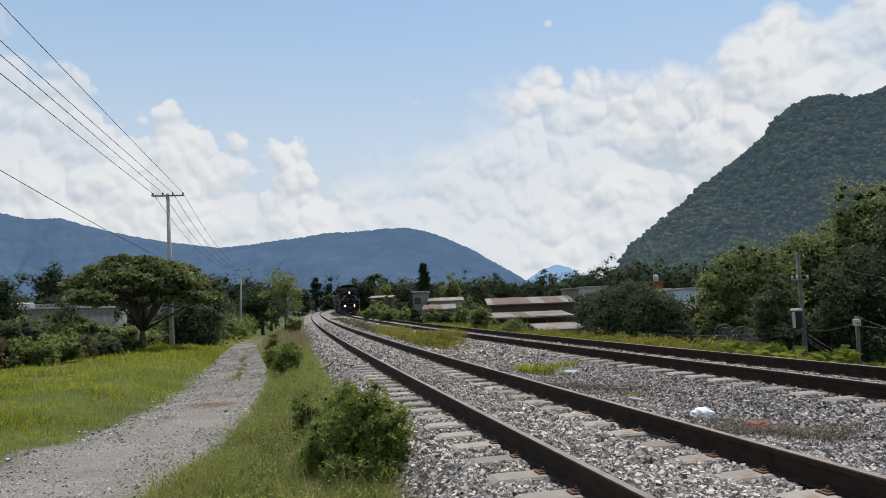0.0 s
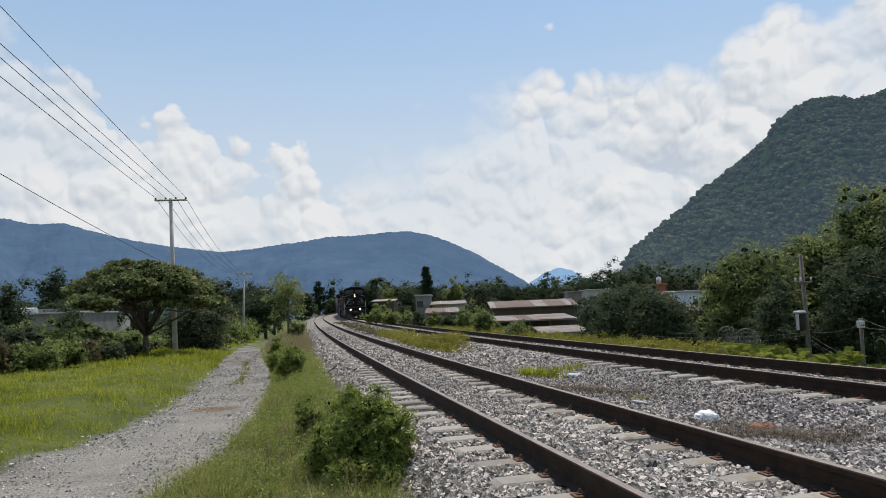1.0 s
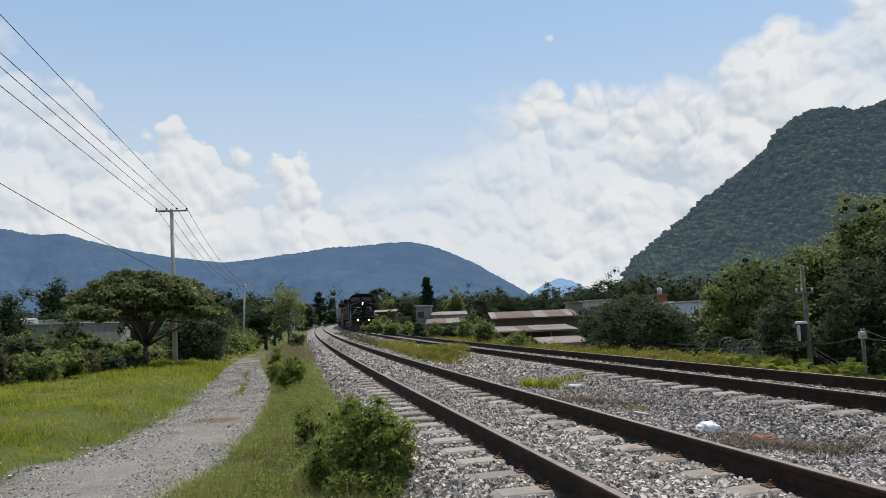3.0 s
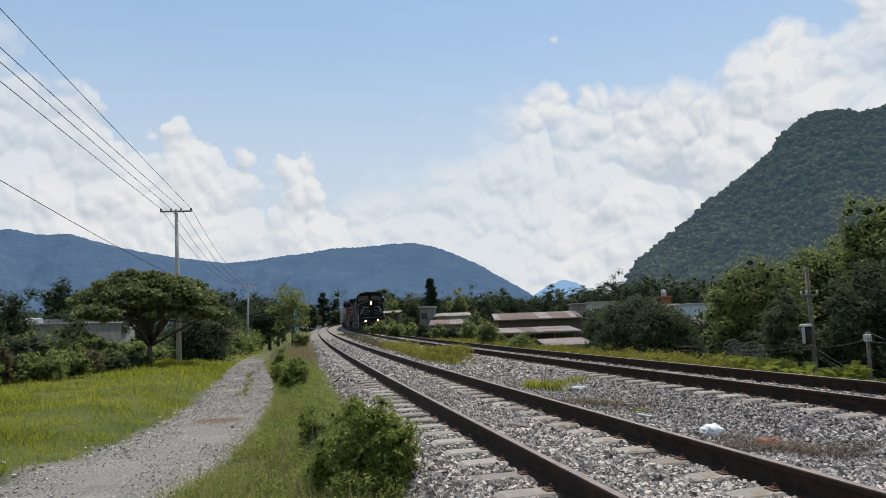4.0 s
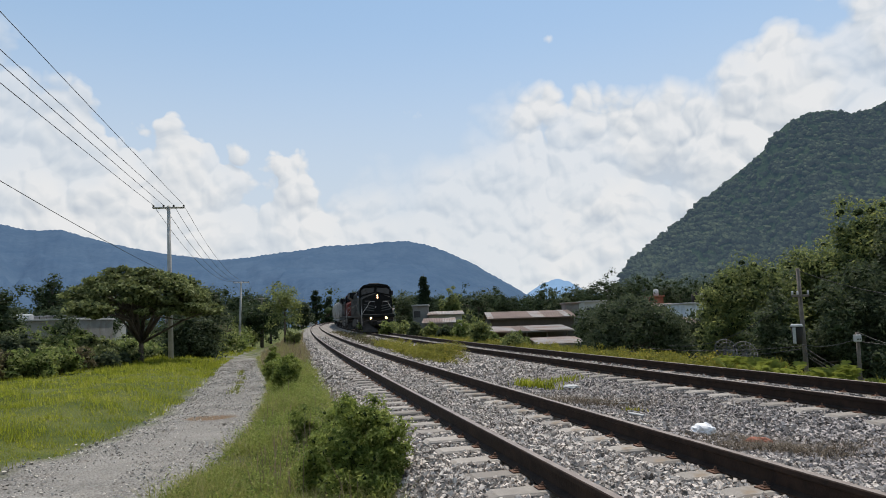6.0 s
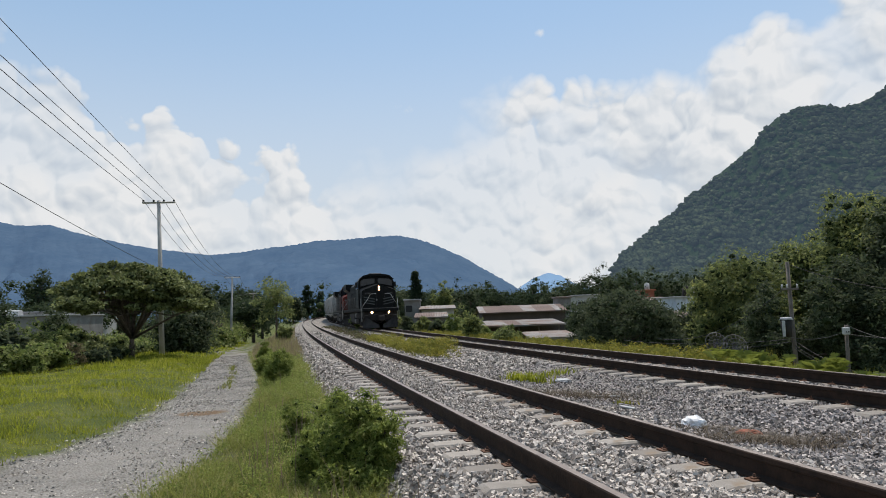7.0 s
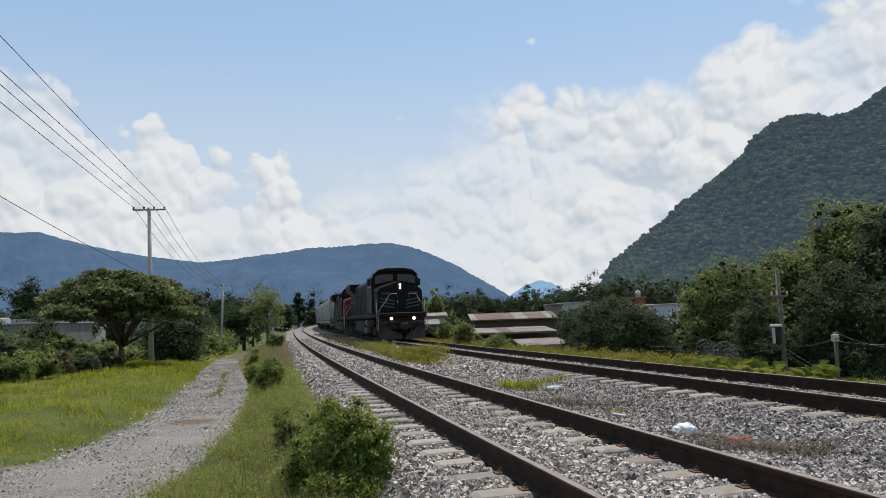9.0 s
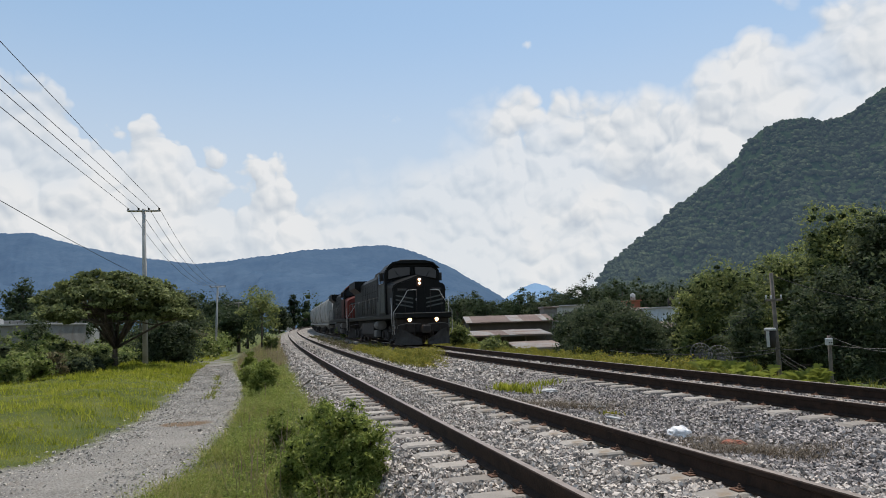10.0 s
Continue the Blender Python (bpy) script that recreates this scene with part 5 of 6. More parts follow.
s_v = 2.8 + rng_w.uniform(0, 1, 1300) ** 1.5 * 26
u_v = -1.9 + (path_u(s_v) + path_half(s_v) + 1.95) * rng_w.uniform(0, 1, 1300)
p_v = on_line(s_v, u_v)
weeds("verge_weeds", p_v[np.hypot(p_v[:, 0], p_v[:, 1]) > 2.2], M_BUSH, "small leafy weeds among the verge grass", 214, .05, 26, .22)


a0 = ground_at(778, 612)
weeds("track_weed_clump", np.stack([a0[0] + rng_w.normal(size=170) * .42, a0[1] + rng_w.normal(size=170) * .5, np.zeros(170)], -1), M_WEED_YELLOW, "bushy yellowing weed clump between the two tracks", 215, .09, 26, .5)
sow("sparse_embankment_grass", 2600, 6, 17, lambda s, r: 7.3 + r.uniform(0, 1, len(s)) * 1.6, (.06, .2), .010, M_WEED_YELLOW, "sparse weeds beside the second track", 216, .6)


def tuft(px, py, n, spread, h, w, mat, label, seed, name="grass_tuft", lean=.9):
    p = ground_at(px, py)
    rng = np.random.RandomState(seed)
    P = np.array(p) + np.stack([rng.normal(size=n) * spread[0], rng.normal(size=n) * spread[1], np.zeros(n)], -1)
    P[:, 2] = ground_z(P[:, 0], P[:, 1])
    V, F = blades(P, rng.uniform(h[0], h[1], n), np.full(n, w), rng, lean)
    tagged(new(name, mesh_np(name, V, F, mat)), label, "grass", kind="stuff")


tuft(950, 662, 260, (.22, .12), (.10, .26), .022, M_GRASS_LIT, "bright green grass tuft in the ballast", 220)
tuft(985, 652, 160, (.35, .15), (.06, .16), .02, M_GRASS_LIT, "low green tuft in the ballast", 221)
tuft(1385, 775, 1500, (.42, .20), (.05, .15), .007, M_DRYDARK, "flattened dry grey-brown grass on the ballast", 222, "dry_grass", 3.0)
tuft(1290, 752, 500, (.25, .1), (.04, .11), .006, M_DRYDARK, "flattened dry grass beside the white bag", 223, "dry_grass", 3.0)
tuft(1050, 690, 1100, (.5, .24), (.05, .15), .008, M_DRYDARK, "flattened dry grass on the ballast", 224, "dry_grass", 2.5)
tuft(1120, 703, 40, (.08, .05), (.05, .1), .03, M_WEED_YELLOW, "tiny yellow-green weed in the ballast", 225, "weed")


def big_leaf_plant(px, d, scale, seed):
    """Philodendron-like plant with deeply lobed leaves on stalks."""
    p = stand(px, d)
    th = thing("lobed_leaf_plant", pose(*p), "yellow-green plant with big deeply lobed leaves beside the track", "plant", group="lobed leaf plants")
    rng = np.random.RandomState(seed)
    for k in range(12):
        a = k * 2.4 + rng.uniform(-.3, .3)
        rise = rng.uniform(.7, 1.4)
        L = scale * rng.uniform(.75, 1.1)
        ax = Vector((math.cos(a) * math.cos(rise), math.sin(a) * math.cos(rise), math.sin(rise)))
        sd = Vector((-math.sin(a), math.cos(a), 0))
        foot = ax * L * .45
        bm = bmesh.new()
        mids = [bm.verts.new(foot + ax * L * .6 * t - Vector((0, 0, .32 * t * t * L))) for t in (0, .18, .36, .54, .72, .88, 1)]
        for j in range(6):
            bm.faces.new((mids[j], mids[j + 1], bm.verts.new(mids[j].co.lerp(mids[j + 1].co, .9) + sd * .03 * L)))
            t = j / 5
            wide = L * .30 * math.sin(math.pi * (.22 + .7 * t))
            for sg in (-1, 1):
                tipv = mids[j].co.lerp(mids[j + 1].co, .5) + sd * sg * wide + ax * wide * .55 - Vector((0, 0, wide * .25))
                half = mids[j].co.lerp(mids[j + 1].co, .5) + sd * sg * wide * .24 + ax * wide * .1 + Vector((0, 0, wide * .06))
                h1 = bm.verts.new(half - ax * L * .035)
                h2 = bm.verts.new(half + ax * L * .055)
                tv = bm.verts.new(tipv)
                bm.faces.new((mids[j], mids[j + 1], h2, h1))
                bm.faces.new((h1, h2, tv))
        rod(bm, [(0, 0, 0), foot * .5 + Vector((0, 0, .05)), foot], .012, 4)
        part("leaf", bm, M_BANANA, th)


for k, (px, d, sc) in enumerate([(1285, 15.6, .75), (1310, 15.2, .7), (1335, 14.8, .8), (1365, 14.6, .75), (1395, 14.4, .8), (1345, 16, .8), (1440, 13.8, .7), (1465, 13.6, .8), (1490, 13.4, .75), (1475, 14.6, .8), (1540, 12.9, .5)]):
    big_leaf_plant(px, d, sc * .78, 240 + k)


# ---- poles and wires ----
def pole_between(name, px0, py0, px1, py1, d, r0, r1, mat, label, category="utility pole", sides=10):
    """A pole whose foot and top lie on sight lines at d metres; the foot goes into the ground."""
    b, t = Vector(at_px(px0, py0, d)), Vector(at_px(px1, py1, d))
    g = float(ground_z(b.x, b.y))
    foot = b + (b - t) * ((b.z - g + .3) / (t.z - b.z))
    th = thing(name, Matrix.Translation(foot), label, category)
    bm = bmesh.new()
    rod(bm, [(0, 0, 0), (t - foot) * .5, t - foot], r0, sides, r1)
    part("shaft", bm, mat, th)
    return th, foot, t


def cross_arm(th, foot, top, along, half, n, drop=.12):
    bm = bmesh.new()
    c = top - foot - Vector((0, 0, drop))
    a = Vector(along).normalized()
    s = a.cross(Vector((0, 0, 1)))
    for sg in (-1, 1):
        for e in (.05,):
            rod(bm, [c - a * half + s * sg * .09, c + a * half + s * sg * .09], .045, 4)
    part("cross_arm", bm, M_CONCRETE, th)
    pts = []
    for k in range(n):
        q = c + a * half * (-1 + 2 * k / (n - 1)) * .94
        bm = bmesh.new()
        rod(bm, [q, q + Vector((0, 0, .10)), q + Vector((0, 0, .16))], .05, 8, .065)
        part("insulator", bm, M_UNDER, th)
        pts.append(foot + q + Vector((0, 0, .16)))
    return pts


def cable(a, b, sag, r=.012, label="thin black overhead wire", group="overhead wires", name="overhead_wire"):
    a, b = Vector(a), Vector(b)
    pts = [a.lerp(b, t) - Vector((0, 0, sag * 4 * t * (1 - t))) for t in [k / 14 for k in range(15)]]
    bm = bmesh.new()
    rod(bm, [p - a for p in pts], r, 5)
    ob = new(name, mesh_bm(name, bm, M_WIRE))
    ob.matrix_basis = Matrix.Translation(a)
    tagged(ob, label, "cable", group)


D1, D2, D3 = 41.0, 84.0, 128.0
p1, f1, t1 = pole_between("utility_pole", 305, 628, 297, 343, D1, .17, .10, M_CONCRETE, "tall grey concrete power pole beside the path")
p2, f2, t2 = pole_between("utility_pole", 425, 604, 427, 477, D2, .17, .10, M_CONCRETE, "grey concrete power pole farther down the path")
p3, f3, t3 = pole_between("utility_pole", 463, 582, 464, 505, D3, .16, .10, M_WOOD_OLD, "distant dark power pole by the path")
arm1 = cross_arm(p1, f1, t1, (1, .22, .02), .93, 4)
arm2 = cross_arm(p2, f2, t2, (1, .22, 0), .93, 4)
arm3 = cross_arm(p3, f3, t3, (1, .22, 0), .8, 4)
for k in range(4):
    cable(arm1[k], arm2[k], 1.3, .013)
    cable(arm2[k], arm3[k], 1.2, .014)
    near = Vector(at_px(0, (128, 95, 70, 4)[k], 19.0))
    far = arm1[k] + (near - arm1[k]) * 1.35
    cable(arm1[k], far, .04, .0125)
# thin leaning post with a street lamp, half hidden by the tree
p4, f4, t4 = pole_between("street_lamp", 350, 606, 342, 479, 47.0, .13, .09, M_WOOD_OLD, "old wooden post with a street lamp", "street lamp")
bm = bmesh.new()
q4 = Vector(at_px(345, 536, 47.0)) - f4
rod(bm, [q4, q4 + Vector((.7, 0, .35)), q4 + Vector((1.1, 0, .40))], .03, 6)
arm = part("lamp_arm", bm, M_TANK, p4)
bm = bmesh.new()
rod(bm, [q4 + Vector((1.05, 0, .39)), q4 + Vector((1.3, 0, .42)), q4 + Vector((1.6, 0, .40))], .07, 8, .10)
part("lamp_head", bm, M_PIPE, arm)
nearw = Vector(at_px(0, 289, 20.0))
cable(Vector(at_px(342, 482, 47.0)), Vector(at_px(342, 482, 47.0)) + (nearw - Vector(at_px(342, 482, 47.0))) * 1.3, .3, .012)

# right: leaning post with a transformer can, meter post, cables
p5, f5, t5 = pole_between("utility_pole", 1425, 612, 1411, 448, 21.0, .075, .055, M_WOOD_OLD, "short weathered post carrying cables below the embankment")
bm = bmesh.new()
q5 = Vector(at_px(1416, 497, 20.8)) - f5
box(bm, q5.x - .26, q5.y - .04, q5.z - .03, q5.x + .26, q5.y + .05, q5.z + .04, .01)
part("cross_arm", bm, M_WOOD_OLD, p5)
for k in (-.24, -.08, .24):
    bm = bmesh.new()
    rod(bm, [q5 + Vector((k, 0, .03)), q5 + Vector((k, 0, .16))], .035, 7, .025)
    part("insulator", bm, M_PIPE, p5)
bm = bmesh.new()
q6 = Vector(at_px(1410, 564, 20.7)) - f5
rod(bm, [q6 - Vector((0, 0, .30)), q6 + Vector((0, 0, .22))], .13, 12, .17)
can = part("transformer_can", bm, M_UNDER, p5, "dark can with a white lid and side")
bm = bmesh.new()
rod(bm, [q6 + Vector((0, 0, .22)), q6 + Vector((0, 0, .30))], .20, 12, .15)
part("lid", bm, M_PIPE, can, "white lid")
bm = bmesh.new()
prism(bm, [(q6.x - .18, q6.z - .28), (q6.x - .12, q6.z - .28), (q6.x - .11, q6.z + .2), (q6.x - .18, q6.z + .2)], "y", q6.y - .15, q6.y - .08)
part("side_plate", bm, M_PIPE, can, "white side")
p7, f7, t7 = pole_between("meter_post", 1521, 640, 1516, 560, 16.5, .045, .045, M_WOOD_OLD, "thin post with a small white meter box", "post", 6)
q7 = Vector(at_px(1516, 571, 16.4)) - f7
bm = bmesh.new()
box(bm, q7.x - .075, q7.y - .06, q7.z - .085, q7.x + .075, q7.y + .05, q7.z + .085, .012)
mb = part("meter_box", bm, M_PIPE, p7, "small white meter box")
for k in (-.025, .03):
    bm = bmesh.new()
    rod(bm, [q7 + Vector((k, -.062, -.02)), q7 + Vector((k, -.07, -.02))], .016, 8)
    part("dial", bm, M_UNDER, mb)
for a, b, da, db, sag in [((1412, 452), (1600, 497), 21, 19, .1), ((1418, 582), (1516, 572), 20.8, 16.5, .12), ((1516, 576), (1640, 582), 16.5, 15.5, .05), ((1424, 588), (1620, 660), 20.8, 17, .25), ((1424, 596), (1600, 648), 20.8, 18, .3),
                          ((1425, 602), (1640, 628), 20.8, 18, .5), ((1516, 560), (1640, 590), 16.5, 15.0, .1), ((1400, 500), (1180, 585), 20.8, 24, .5), ((1420, 585), (1120, 588), 20.8, 25, .15), ((1420, 590), (1100, 594), 20.8, 25, .25)]:
    cable(at_px(*a, da), at_px(*b, db), sag, .010, "black cable slung from the short post", "yard cables", "slung_cable")


# ---- mesh dish aerials ----
def dish(px, py, d, r, seed):
    p = Vector(at_px(px, py, d))
    g = float(ground_z(p.x, p.y))
    th = thing("dish_aerial", Matrix.Translation((p.x, p.y, g)), "old wire-mesh dish aerial on the ground beside the track", "satellite dish", group="dish aerials")
    c = p.z - g
    bm = bmesh.new()
    def at(a, q):
        return Vector((math.cos(a) * r * q, -.25 * r * (1 - q * q) + .35 * math.sin(a) * r * q, c + math.sin(a) * r * q * .92))
    for q in (.35, .7, 1.0):
        rod(bm, [at(2 * math.pi * k / 18, q) for k in range(19)], .006 if q < 1 else .011, 4)
    for k in range(14):
        a = 2 * math.pi * k / 14
        rod(bm, [at(a, .02), at(a, .5), at(a, 1)], .005, 4)
    part("dish_mesh", bm, M_TANK, th)
    bm = bmesh.new()
    rod(bm, [(0, .1, -.2), (0, .1, c)], .03, 6)
    part("mast", bm, M_UNDER, th)


dish(1284, 592, 16.6, .26, 1)
dish(1318, 598, 16.9, .30, 2)


# ---- houses ----
M_WHITE = surface("white_plaster", (.29, .29, .285), (.44, .44, .43), .6, .9, .1, 12, stain=(.34, .33, .31), stain_at=.58, stain_scale=.4)
M_BLUEWALL = surface("pale_blue_plaster", (.42, .47, .55), (.55, .60, .68), .6, .9, .1, 12, stain=(.33, .35, .38), stain_at=.6)
M_GREYWALL = surface("grey_block_wall", (.15, .146, .14), (.25, .243, .235), .8, .9, .2, 10, stain=(.16, .14, .12), stain_at=.58)
M_BROWNWALL = surface("brown_block_wall", (.055, .043, .036), (.098, .078, .066), .8, .9, .2, 10)
M_ROOF_RUST = surface("rusty_sheet_roof", (.085, .055, .043), (.165, .112, .09), .6, .75, .2, 8, stain=(.24, .21, .195), stain_at=.68, stain_scale=.35)
M_ROOF_PALE = surface("pale_sheet_roof", (.15, .14, .132), (.30, .285, .27), .5, .7, .15, 8, stain=(.17, .11, .08), stain_at=.52, stain_scale=.4)
M_ROOF_SLAB = surface("concrete_roof", (.26, .26, .26), (.40, .40, .40), .5, .85, .15, 9)
M_REDWALL = surface("red_brick_wall", (.24, .075, .045), (.34, .12, .075), 2, .9, .2, 20)
M_PANE = surface("dark_window_pane", (.015, .017, .02), (.03, .033, .04), 1, .2, .0)


def building(px0, px1, top, d, depth, wall, roof, label, style="flat", windows=(), eave=None, base=None, tilt=0.0, open_front=False, sheets=0):
    """A house between two sight lines: walls, roof (flat slab, shed or gable seen from its long side), windows."""
    x0, x1 = dir_of(px0, 540)[0] * d, dir_of(px1, 540)[0] * d
    mid = (x0 + x1) / 2
    zt = at_px((px0 + px1) / 2, top, d)[2]
    zg = base if base is not None else float(ground_z(mid, d)) - .3
    th = thing("house", pose(mid, d, zg, 0, 0, tilt), label, "house")
    w, H = (x1 - x0) / 2, zt - zg
    ze = H if style == "flat" else at_px((px0 + px1) / 2, eave, d)[2] - zg
    bm = bmesh.new()
    if style == "gable":
        prism(bm, [(0, 0), (depth, 0), (depth, ze), (depth / 2, H - .1), (0, ze)], "x", -w, w)
    elif style == "shed":
        prism(bm, [(depth * .6 if open_front else 0, 0), (depth, 0), (depth, H - .1), (depth * .6, H - .35)] if open_front else [(0, 0), (depth, 0), (depth, H - .1), (0, ze - .05)], "x", -w, w)
    else:
        prism(bm, [(0, 0), (depth, 0), (depth, H), (0, H)], "x", -w, w)
    wl = part("wall", bm, wall, th)
    bm = bmesh.new()
    if style == "gable":
        for p, q in (((-.4, ze - .12), (depth / 2, H)), ((depth + .4, ze - .12), (depth / 2, H))):
            prism(bm, [p, q, (q[0], q[1] + .08), (p[0], p[1] + .08)], "x", -w - .3, w + .3)
    elif style == "shed":
        prism(bm, [(-.5, ze - .06), (depth + .2, H), (depth + .2, H + .08), (-.5, ze + .02)], "x", -w - .25, w + .25)
    else:
        box(bm, -w - .15, -.25, H, w + .15, depth + .15, H + .16, .02)
    cover = part("roof", bm, roof, th)
    a, b = ((-.5, ze + .02), (depth + .2, H + .08)) if style == "shed" else ((-.4, ze - .04), (depth / 2, H + .08))
    for k in range(sheets):      # lapped corrugated sheets on the slope that faces the railway
        rng = random.Random(k * 3 + int(px0))
        bm = bmesh.new()
        x0, x1 = -w - .3 + (2 * w + .6) * k / sheets, -w - .3 + (2 * w + .6) * (k + 1) / sheets
        up, n = rng.uniform(.012, .04), 9
        edge = [(x0 + (x1 - x0) * i / (n - 1), up + (.03 if i % 2 else 0)) for i in range(n)]
        lo = [bm.verts.new((x, a[0] + rng.uniform(-.08, .02), a[1] + e)) for x, e in edge]
        hi = [bm.verts.new((x, b[0], b[1] + e)) for x, e in edge]
        for i in range(n - 1):
            bm.faces.new((lo[i], lo[i + 1], hi[i + 1], hi[i]))
        part("roof_sheet", bm, rng.choice((roof, roof, roof, M_ROOF_RUST, M_ROOF_PALE)), cover)
    if open_front:
        for k in range(5):
            bm = bmesh.new()
            rod(bm, [(-w + .2 + (2 * w - .4) * k / 4, .1, 0), (-w + .2 + (2 * w - .4) * k / 4, .1, ze)], .07, 6)
            part("post", bm, M_WOOD_OLD, th)
    for fx, fz, fw, fh in windows:
        bm = bmesh.new()
        cx, cz = -w + 2 * w * fx, H * fz
        for a in ((cx - fw, -.05, cz - fh - .06, cx + fw, .02, cz - fh), (cx - fw, -.05, cz + fh, cx + fw, .02, cz + fh + .06), (cx - fw - .06, -.05, cz - fh - .06, cx - fw, .02, cz + fh + .06), (cx + fw, -.05, cz - fh - .06, cx + fw + .06, .02, cz + fh + .06)):
            box(bm, *a)
        wf = part("window", bm, M_GREYWALL, th)
        bm = bmesh.new()
        box(bm, cx - fw, -.012, cz - fh, cx + fw, .02, cz + fh)
        part("pane", bm, M_PANE, wf)
    return th, H, w


def tank(px, py, d, r, h, mat, label, lying=False):
    """A roof water tank with a lid."""
    p = Vector(at_px(px, py, d))
    th = thing("water_tank", Matrix.Translation(p), label, "water tank")
    bm = bmesh.new()
    if lying:
        rod(bm, [(-h / 2 - .1, 0, r), (-h / 2, 0, r), (h / 2, 0, r), (h / 2 + .1, 0, r)], r, 12)
    else:
        rod(bm, [(0, 0, 0), (0, 0, h)], r, 12)
        rod(bm, [(0, 0, h), (0, 0, h + r * .3)], r, 12, r * .4)
    part("tank_body", bm, mat, th)
    bm = bmesh.new()
    if lying:
        rod(bm, [(0, 0, 2 * r - .03), (0, 0, 2 * r + .07)], r * .4, 8)
    else:
        rod(bm, [(0, 0, h + r * .3), (0, 0, h + r * .45)], r * .3, 8)
    part("lid", bm, mat, th)


building(-110, 128, 550, 72, 9, M_GREYWALL, M_ROOF_SLAB, "low grey house with a flat concrete roof", windows=[(.62, .62, .8, .45), (.86, .55, .5, .5), (.40, .62, .7, .45)])
building(-20, 170, 541, 82, 8, M_WHITE, M_ROOF_SLAB, "white flat-roofed house behind the first", windows=[(.72, .7, .6, .4)])
tank(38, 551, 74, .45, 2.2, M_PIPE, "white lying water tank on a flat roof", True)
tank(8, 551, 75, .5, 1.0, M_PIPE, "white water tank on a flat roof")
building(868, 1016, 527, 66, 9, M_BROWNWALL, M_ROOF_RUST, "long house with a rusty brown sheet roof", "gable", [(.12, .60, .3, .35), (.45, .6, .5, .35), (.75, .6, .5, .3)], eave=537, sheets=14)
building(856, 1008, 556, 50, 5, M_BROWNWALL, M_ROOF_PALE, "open shed with a pale patched sheet roof", "shed", eave=562, open_front=True, sheets=13)
building(958, 1030, 578, 42, 4, M_GREYWALL, M_ROOF_PALE, "low lean-to with a pale sheet roof", "shed", eave=584, sheets=5)
building(1002, 1026, 513, 71, 2.5, M_GREYWALL, M_ROOF_PALE, "grey concrete cistern tower")
building(1036, 1074, 509, 92, 8, M_WHITE, M_ROOF_SLAB, "small white flat-roofed house on the rise", windows=[(.25, .8, .5, .35), (.7, .8, .5, .35)])
building(1158, 1216, 511, 74, 6, M_BROWNWALL, M_ROOF_RUST, "brown house with a red tiled roof", "shed", [(.75, .80, .5, .35)], eave=518, sheets=6)
building(1158, 1176, 500, 82, 3, M_REDWALL, M_REDWALL, "small red brick roof room")
building(1213, 1250, 512, 68, 6, M_BLUEWALL, M_ROOF_SLAB, "pale blue plastered house with roof tanks")
building(1176, 1250, 538, 60, 5, M_GREYWALL, M_ROOF_PALE, "low house with a curved pale roof", "shed", eave=548, sheets=6)
tank(1232, 510, 70, .45, .9, M_UNDER, "black water tank on the blue house")
tank(1243, 510, 70, .45, .8, M_PIPE, "white water tank on the blue house")
tank(1161, 499, 83, .3, .8, M_PIPE, "pale chimney tank on a roof")
building(731, 758, 518, 86, 5, M_GREYWALL, M_ROOF_SLAB, "narrow grey two-storey house", windows=[(.3, .8, .4, .4), (.3, .45, .4, .4)])
building(760, 818, 527, 84, 7, M_WHITE, M_ROOF_PALE, "house with a pale sheet roof behind the pine", "shed", [(.5, .6, .5, .4)], eave=533, sheets=6)
building(752, 802, 541, 66, 5, M_GREYWALL, M_ROOF_PALE, "small house with a bright sheet roof", "shed", eave=548, sheets=5)
building(655, 692, 523, 100, 6, M_BROWNWALL, M_ROOF_PALE, "distant house with a thin white roof", "shed", eave=527)
for k, (a, b, t, d) in enumerate([(528, 536, 538, 265), (540, 546, 535, 275), (551, 557, 538, 285)]):
    building(a, b, t, d, 6, (M_WHITE, M_GREYWALL)[k % 2], M_ROOF_SLAB, "small distant house at the end of the curve", base=.5)


# ---- small things on the ballast ----
def crumple(name, px, py, r, mat, label, category, seed, flat=.7):
    p = ground_at(px, py)
    bm = bmesh.new()
    bmesh.ops.create_icosphere(bm, subdivisions=3, radius=1.0)
    for v in bm.verts:
        n = v.co.normalized()
        k = 1 + .34 * noise.noise(n * 2.1 + Vector((seed, 0, 0))) + .22 * abs(noise.noise(n * 5.0 + Vector((0, seed, 0))))
        v.co = Vector((n.x * r[0] * k, n.y * r[1] * k, max(n.z * r[2] * k, -.02)))
    ob = new(name, mesh_bm(name, bm, mat))
    ob.matrix_basis = Matrix.Translation((p[0], p[1], float(ground_z(p[0], p[1])) + r[2] * .3 + .02))
    tagged(ob, label, category)


M_BAG = surface("white_plastic", (.62, .62, .62), (.82, .82, .82), 8, .45, .2)
crumple("plastic_bag", 1244, 744, (.13, .105, .09), M_BAG, "crumpled white plastic bag on the ballast", "bag", 3)
crumple("plastic_scrap", 1010, 663, (.16, .10, .05), M_PIPE, "grey-white plastic scrap on the ballast", "litter", 5)
crumple("broken_brick", 1340, 760, (.13, .06, .05), M_REDWALL, "broken reddish brick in dry grass", "brick", 7)


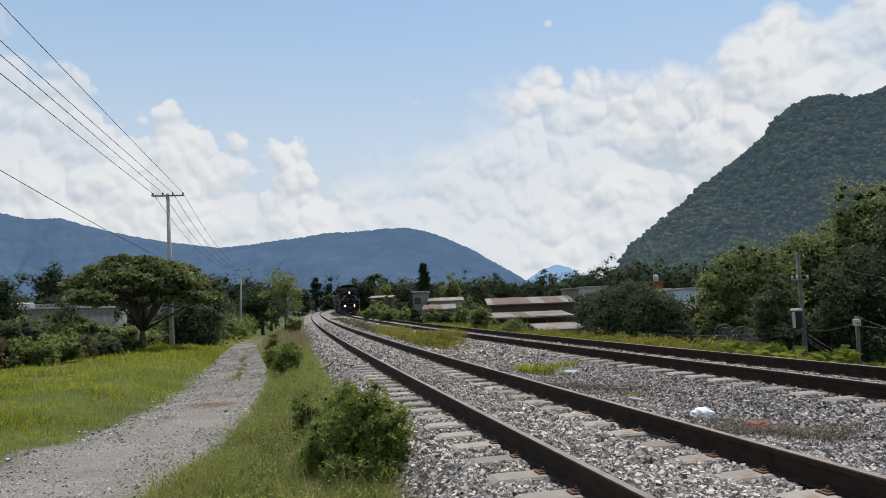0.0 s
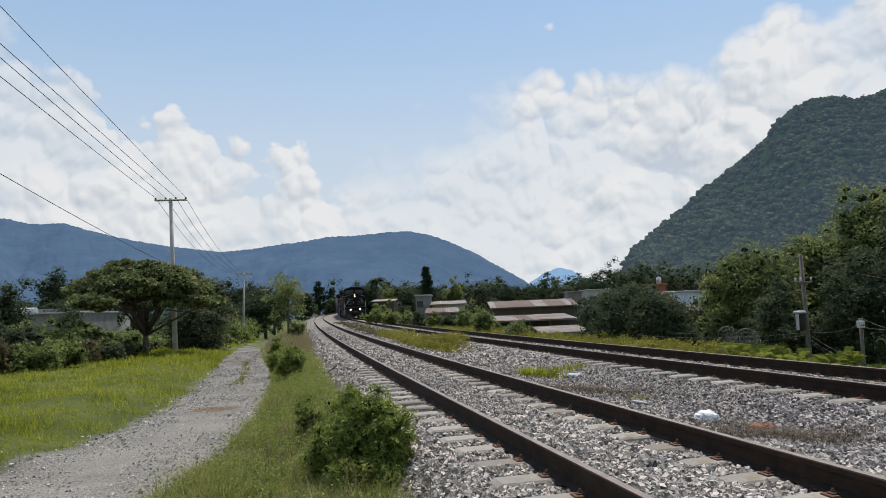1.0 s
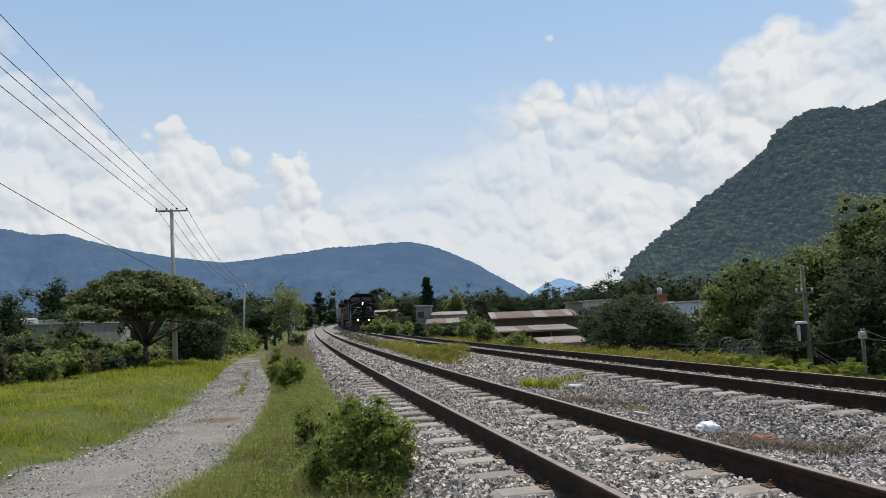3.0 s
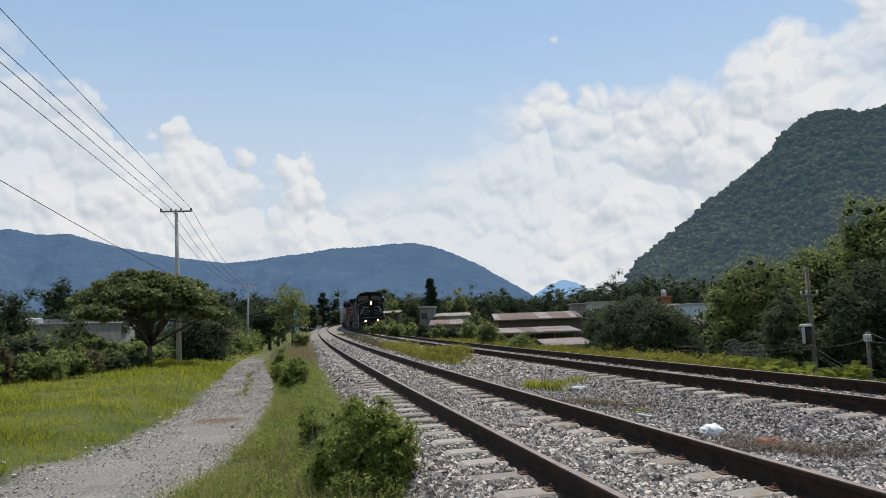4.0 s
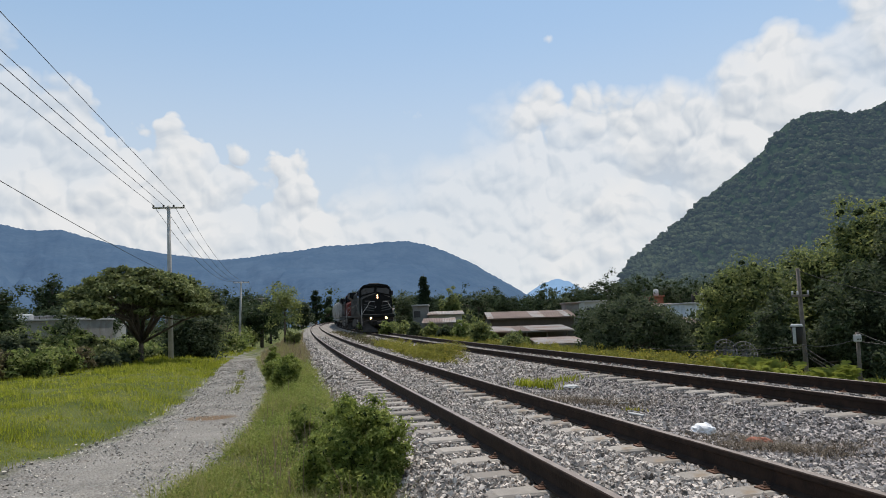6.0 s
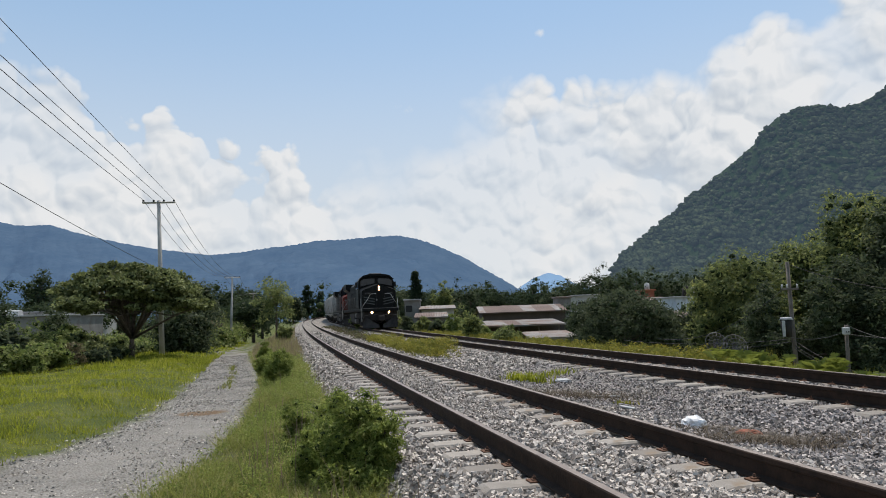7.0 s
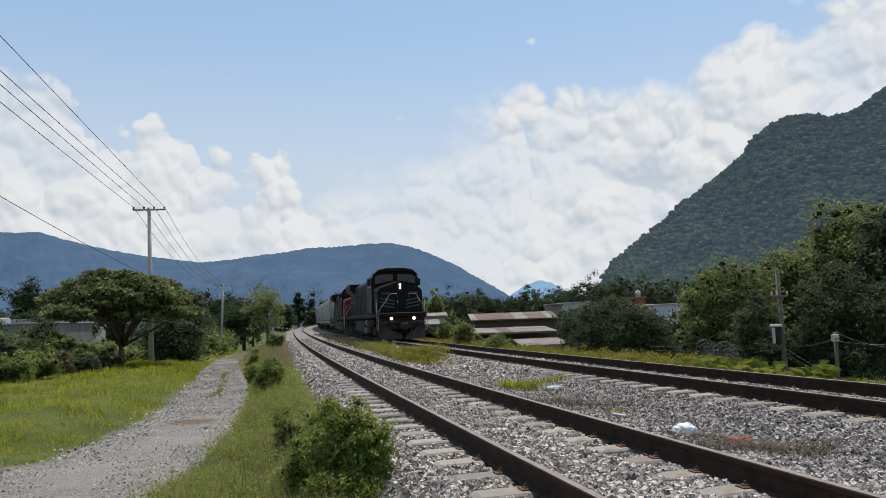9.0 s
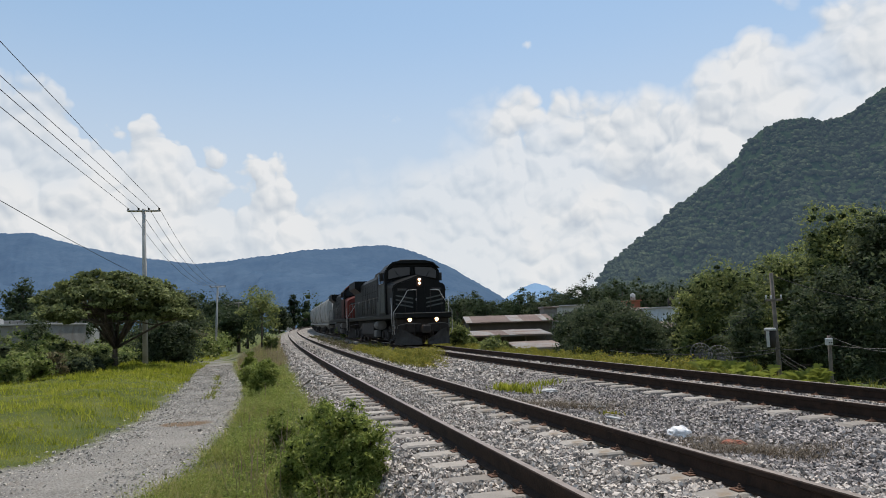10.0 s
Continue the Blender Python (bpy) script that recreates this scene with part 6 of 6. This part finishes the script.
def plank(px, py, L, w, turn, mat, label):
    p = ground_at(px, py)
    bm = bmesh.new()
    box(bm, -L / 2, -w / 2, 0, L / 2, w / 2, .025, .006)
    ob = new("plank", mesh_bm("plank", bm, mat))
    ob.matrix_basis = Matrix.Translation((p[0], p[1], float(ground_z(p[0], p[1])) + .035)) @ Matrix.Rotation(radians(turn), 4, "Z") @ Matrix.Rotation(radians(4), 4, "Y")
    tagged(ob, label, "plank")


plank(1088, 692, .50, .05, 8, M_CONCRETE, "thin weathered grey plank on the ballast")
plank(1126, 713, .22, .07, -50, M_WHITE, "short broken white board on the ballast")


# ---- ballast and path stones ----
def stones(name, P, size, mat, label, seed, lumpy=.28, corners=8):
    """Angular stones: squashed boxes with knocked corners."""
    rng = np.random.RandomState(seed)
    n = len(P)
    if corners == 8:
        base = np.array([[-1, -1, -1], [1, -1, -1], [1, 1, -1], [-1, 1, -1], [-1, -1, 1], [1, -1, 1], [1, 1, 1], [-1, 1, 1]]) * .5
        F0 = np.array([[4, 5, 6], [4, 6, 7], [0, 1, 5], [0, 5, 4], [1, 2, 6], [1, 6, 5], [2, 3, 7], [2, 7, 6], [3, 0, 4], [3, 4, 7]])
    else:
        base = np.array([[1, 0, 0], [0, 1, 0], [-1, 0, 0], [0, -1, 0], [0, 0, 1.0]]) * .6
        F0 = np.array([[0, 1, 4], [1, 2, 4], [2, 3, 4], [3, 0, 4]])
    V = base[None] + rng.uniform(-lumpy, lumpy, (n, len(base), 3))
    V = V * (size * rng.uniform(.55, 1.3, n))[:, None, None] * rng.uniform(.65, 1.15, (n, 1, 3))
    q = rng.normal(size=(n, 4)) * np.array([1, .45, .45, 1])
    q /= np.linalg.norm(q, axis=1)[:, None]
    w, x, y, z = q.T
    R = np.stack([1 - 2 * (y * y + z * z), 2 * (x * y - z * w), 2 * (x * z + y * w), 2 * (x * y + z * w), 1 - 2 * (x * x + z * z), 2 * (y * z - x * w), 2 * (x * z - y * w), 2 * (y * z + x * w), 1 - 2 * (x * x + y * y)], -1).reshape(n, 3, 3)
    V = np.einsum("nij,nkj->nki", R, V) + P[:, None, :]
    F = (np.arange(n)[:, None, None] * len(base) + F0[None]).reshape(-1, 3)
    tagged(new(name, mesh_np(name, V.reshape(-1, 3), F, mat)), label, "stones", kind="stuff")


def strew(n, s0, s1, u0, u1, seed, near=1.4):
    rng = np.random.RandomState(seed)
    q = rng.uniform(0, 1, n)
    s = (s0 ** (1 - near) + q * (s1 ** (1 - near) - s0 ** (1 - near))) ** (1 / (1 - near))
    u = rng.uniform(u0, u1, n)
    ok = np.ones(n, bool)
    for cu, ph in ((0.0, 8.6423), (TRACK_GAP, 10.7581)):
        v = u - cu
        along = np.abs((s - ph + .3) % .6 - .3)
        ok &= ~((along < .135) & (np.abs(v) < 1.29) & ((v < -.62) | (v > .22)))
        ok &= np.abs(np.abs(v) - GAUGE / 2) > .085
    # only what lies in front of the viewer
    p = on_line(s[ok], u[ok])
    keep = (p[:, 1] > 2.5) & (p[:, 0] < p[:, 1] * .85 + .6)
    p = p[keep]
    p[:, 2] = ground_z(p[:, 0], p[:, 1]) + rng.uniform(-.014, .026, len(p))
    return p


near_stones = strew(118000, 3.0, 17, -1.95, 7.3, 300, 1.6)
_, u_b = to_line(near_stones[:, 0], near_stones[:, 1])
old = step(u_b + bumps(near_stones[:, 0], near_stones[:, 1], 1.3, .35), 1.2, 1.9) * (1 - step(u_b, 5.6, 6.2)) > np.random.RandomState(308).uniform(.1, .9, len(u_b))
far_b = near_stones[:, 1] > 8.5
stones("ballast_stones", near_stones[~old & ~far_b], .0325, M_STONE, "pale grey crushed stone ballast around the near track", 301, .22)
stones("middle_ballast_stones", near_stones[~old & far_b], .041, M_STONE, "pale grey crushed stone ballast along the near track", 310, .2, 5)
stones("middle_old_ballast_stones", near_stones[old & far_b], .042, M_STONE_OLD, "dark dirty crushed stone ballast along the gap", 311, .2, 5)
stones("old_ballast_stones", near_stones[old & ~far_b], .034, M_STONE_OLD, "dark dirty crushed stone ballast between the tracks", 309, .22)
stones("distant_ballast_stones", strew(26000, 16, 60, -1.9, 7.2, 302, 1.6), .085, M_STONE, "grey crushed stone ballast farther along", 303, corners=5)
rng_g = np.random.RandomState(305)
s_g = 5 + rng_g.uniform(0, 1, 34000) ** 1.8 * 42
u_g = path_u(s_g) + path_half(s_g) * rng_g.uniform(-1.08, 1.08, 34000)
heaps = lattice(s_g * 1.1, u_g * 2.2, 312, 4) + .5 * np.abs(u_g - path_u(s_g)) > rng_g.uniform(-.9, .75, 34000)
s_g, u_g = s_g[heaps], u_g[heaps]
p_g = on_line(s_g, u_g)
p_g[:, 2] = ground_z(p_g[:, 0], p_g[:, 1]) - .003
stones("path_stones", p_g, .024 * (1 + s_g / 40), M_PATHSTONE, "loose pale gravel on the path", 306, corners=5)
s_e = 7 + rng_g.uniform(0, 1, 800) ** 1.5 * 26
side = np.where(rng_g.uniform(0, 1, 800) < .5, -1, 1)
p_e = on_line(s_e, path_u(s_e) + side * path_half(s_e) * (1 + rng_g.normal(size=800) * .22))
p_e[:, 2] = ground_z(p_e[:, 0], p_e[:, 1]) - .006
stones("path_edge_stones", p_e, .042, M_PATHSTONE, "pale rubble along the edges of the path", 307)


motions()
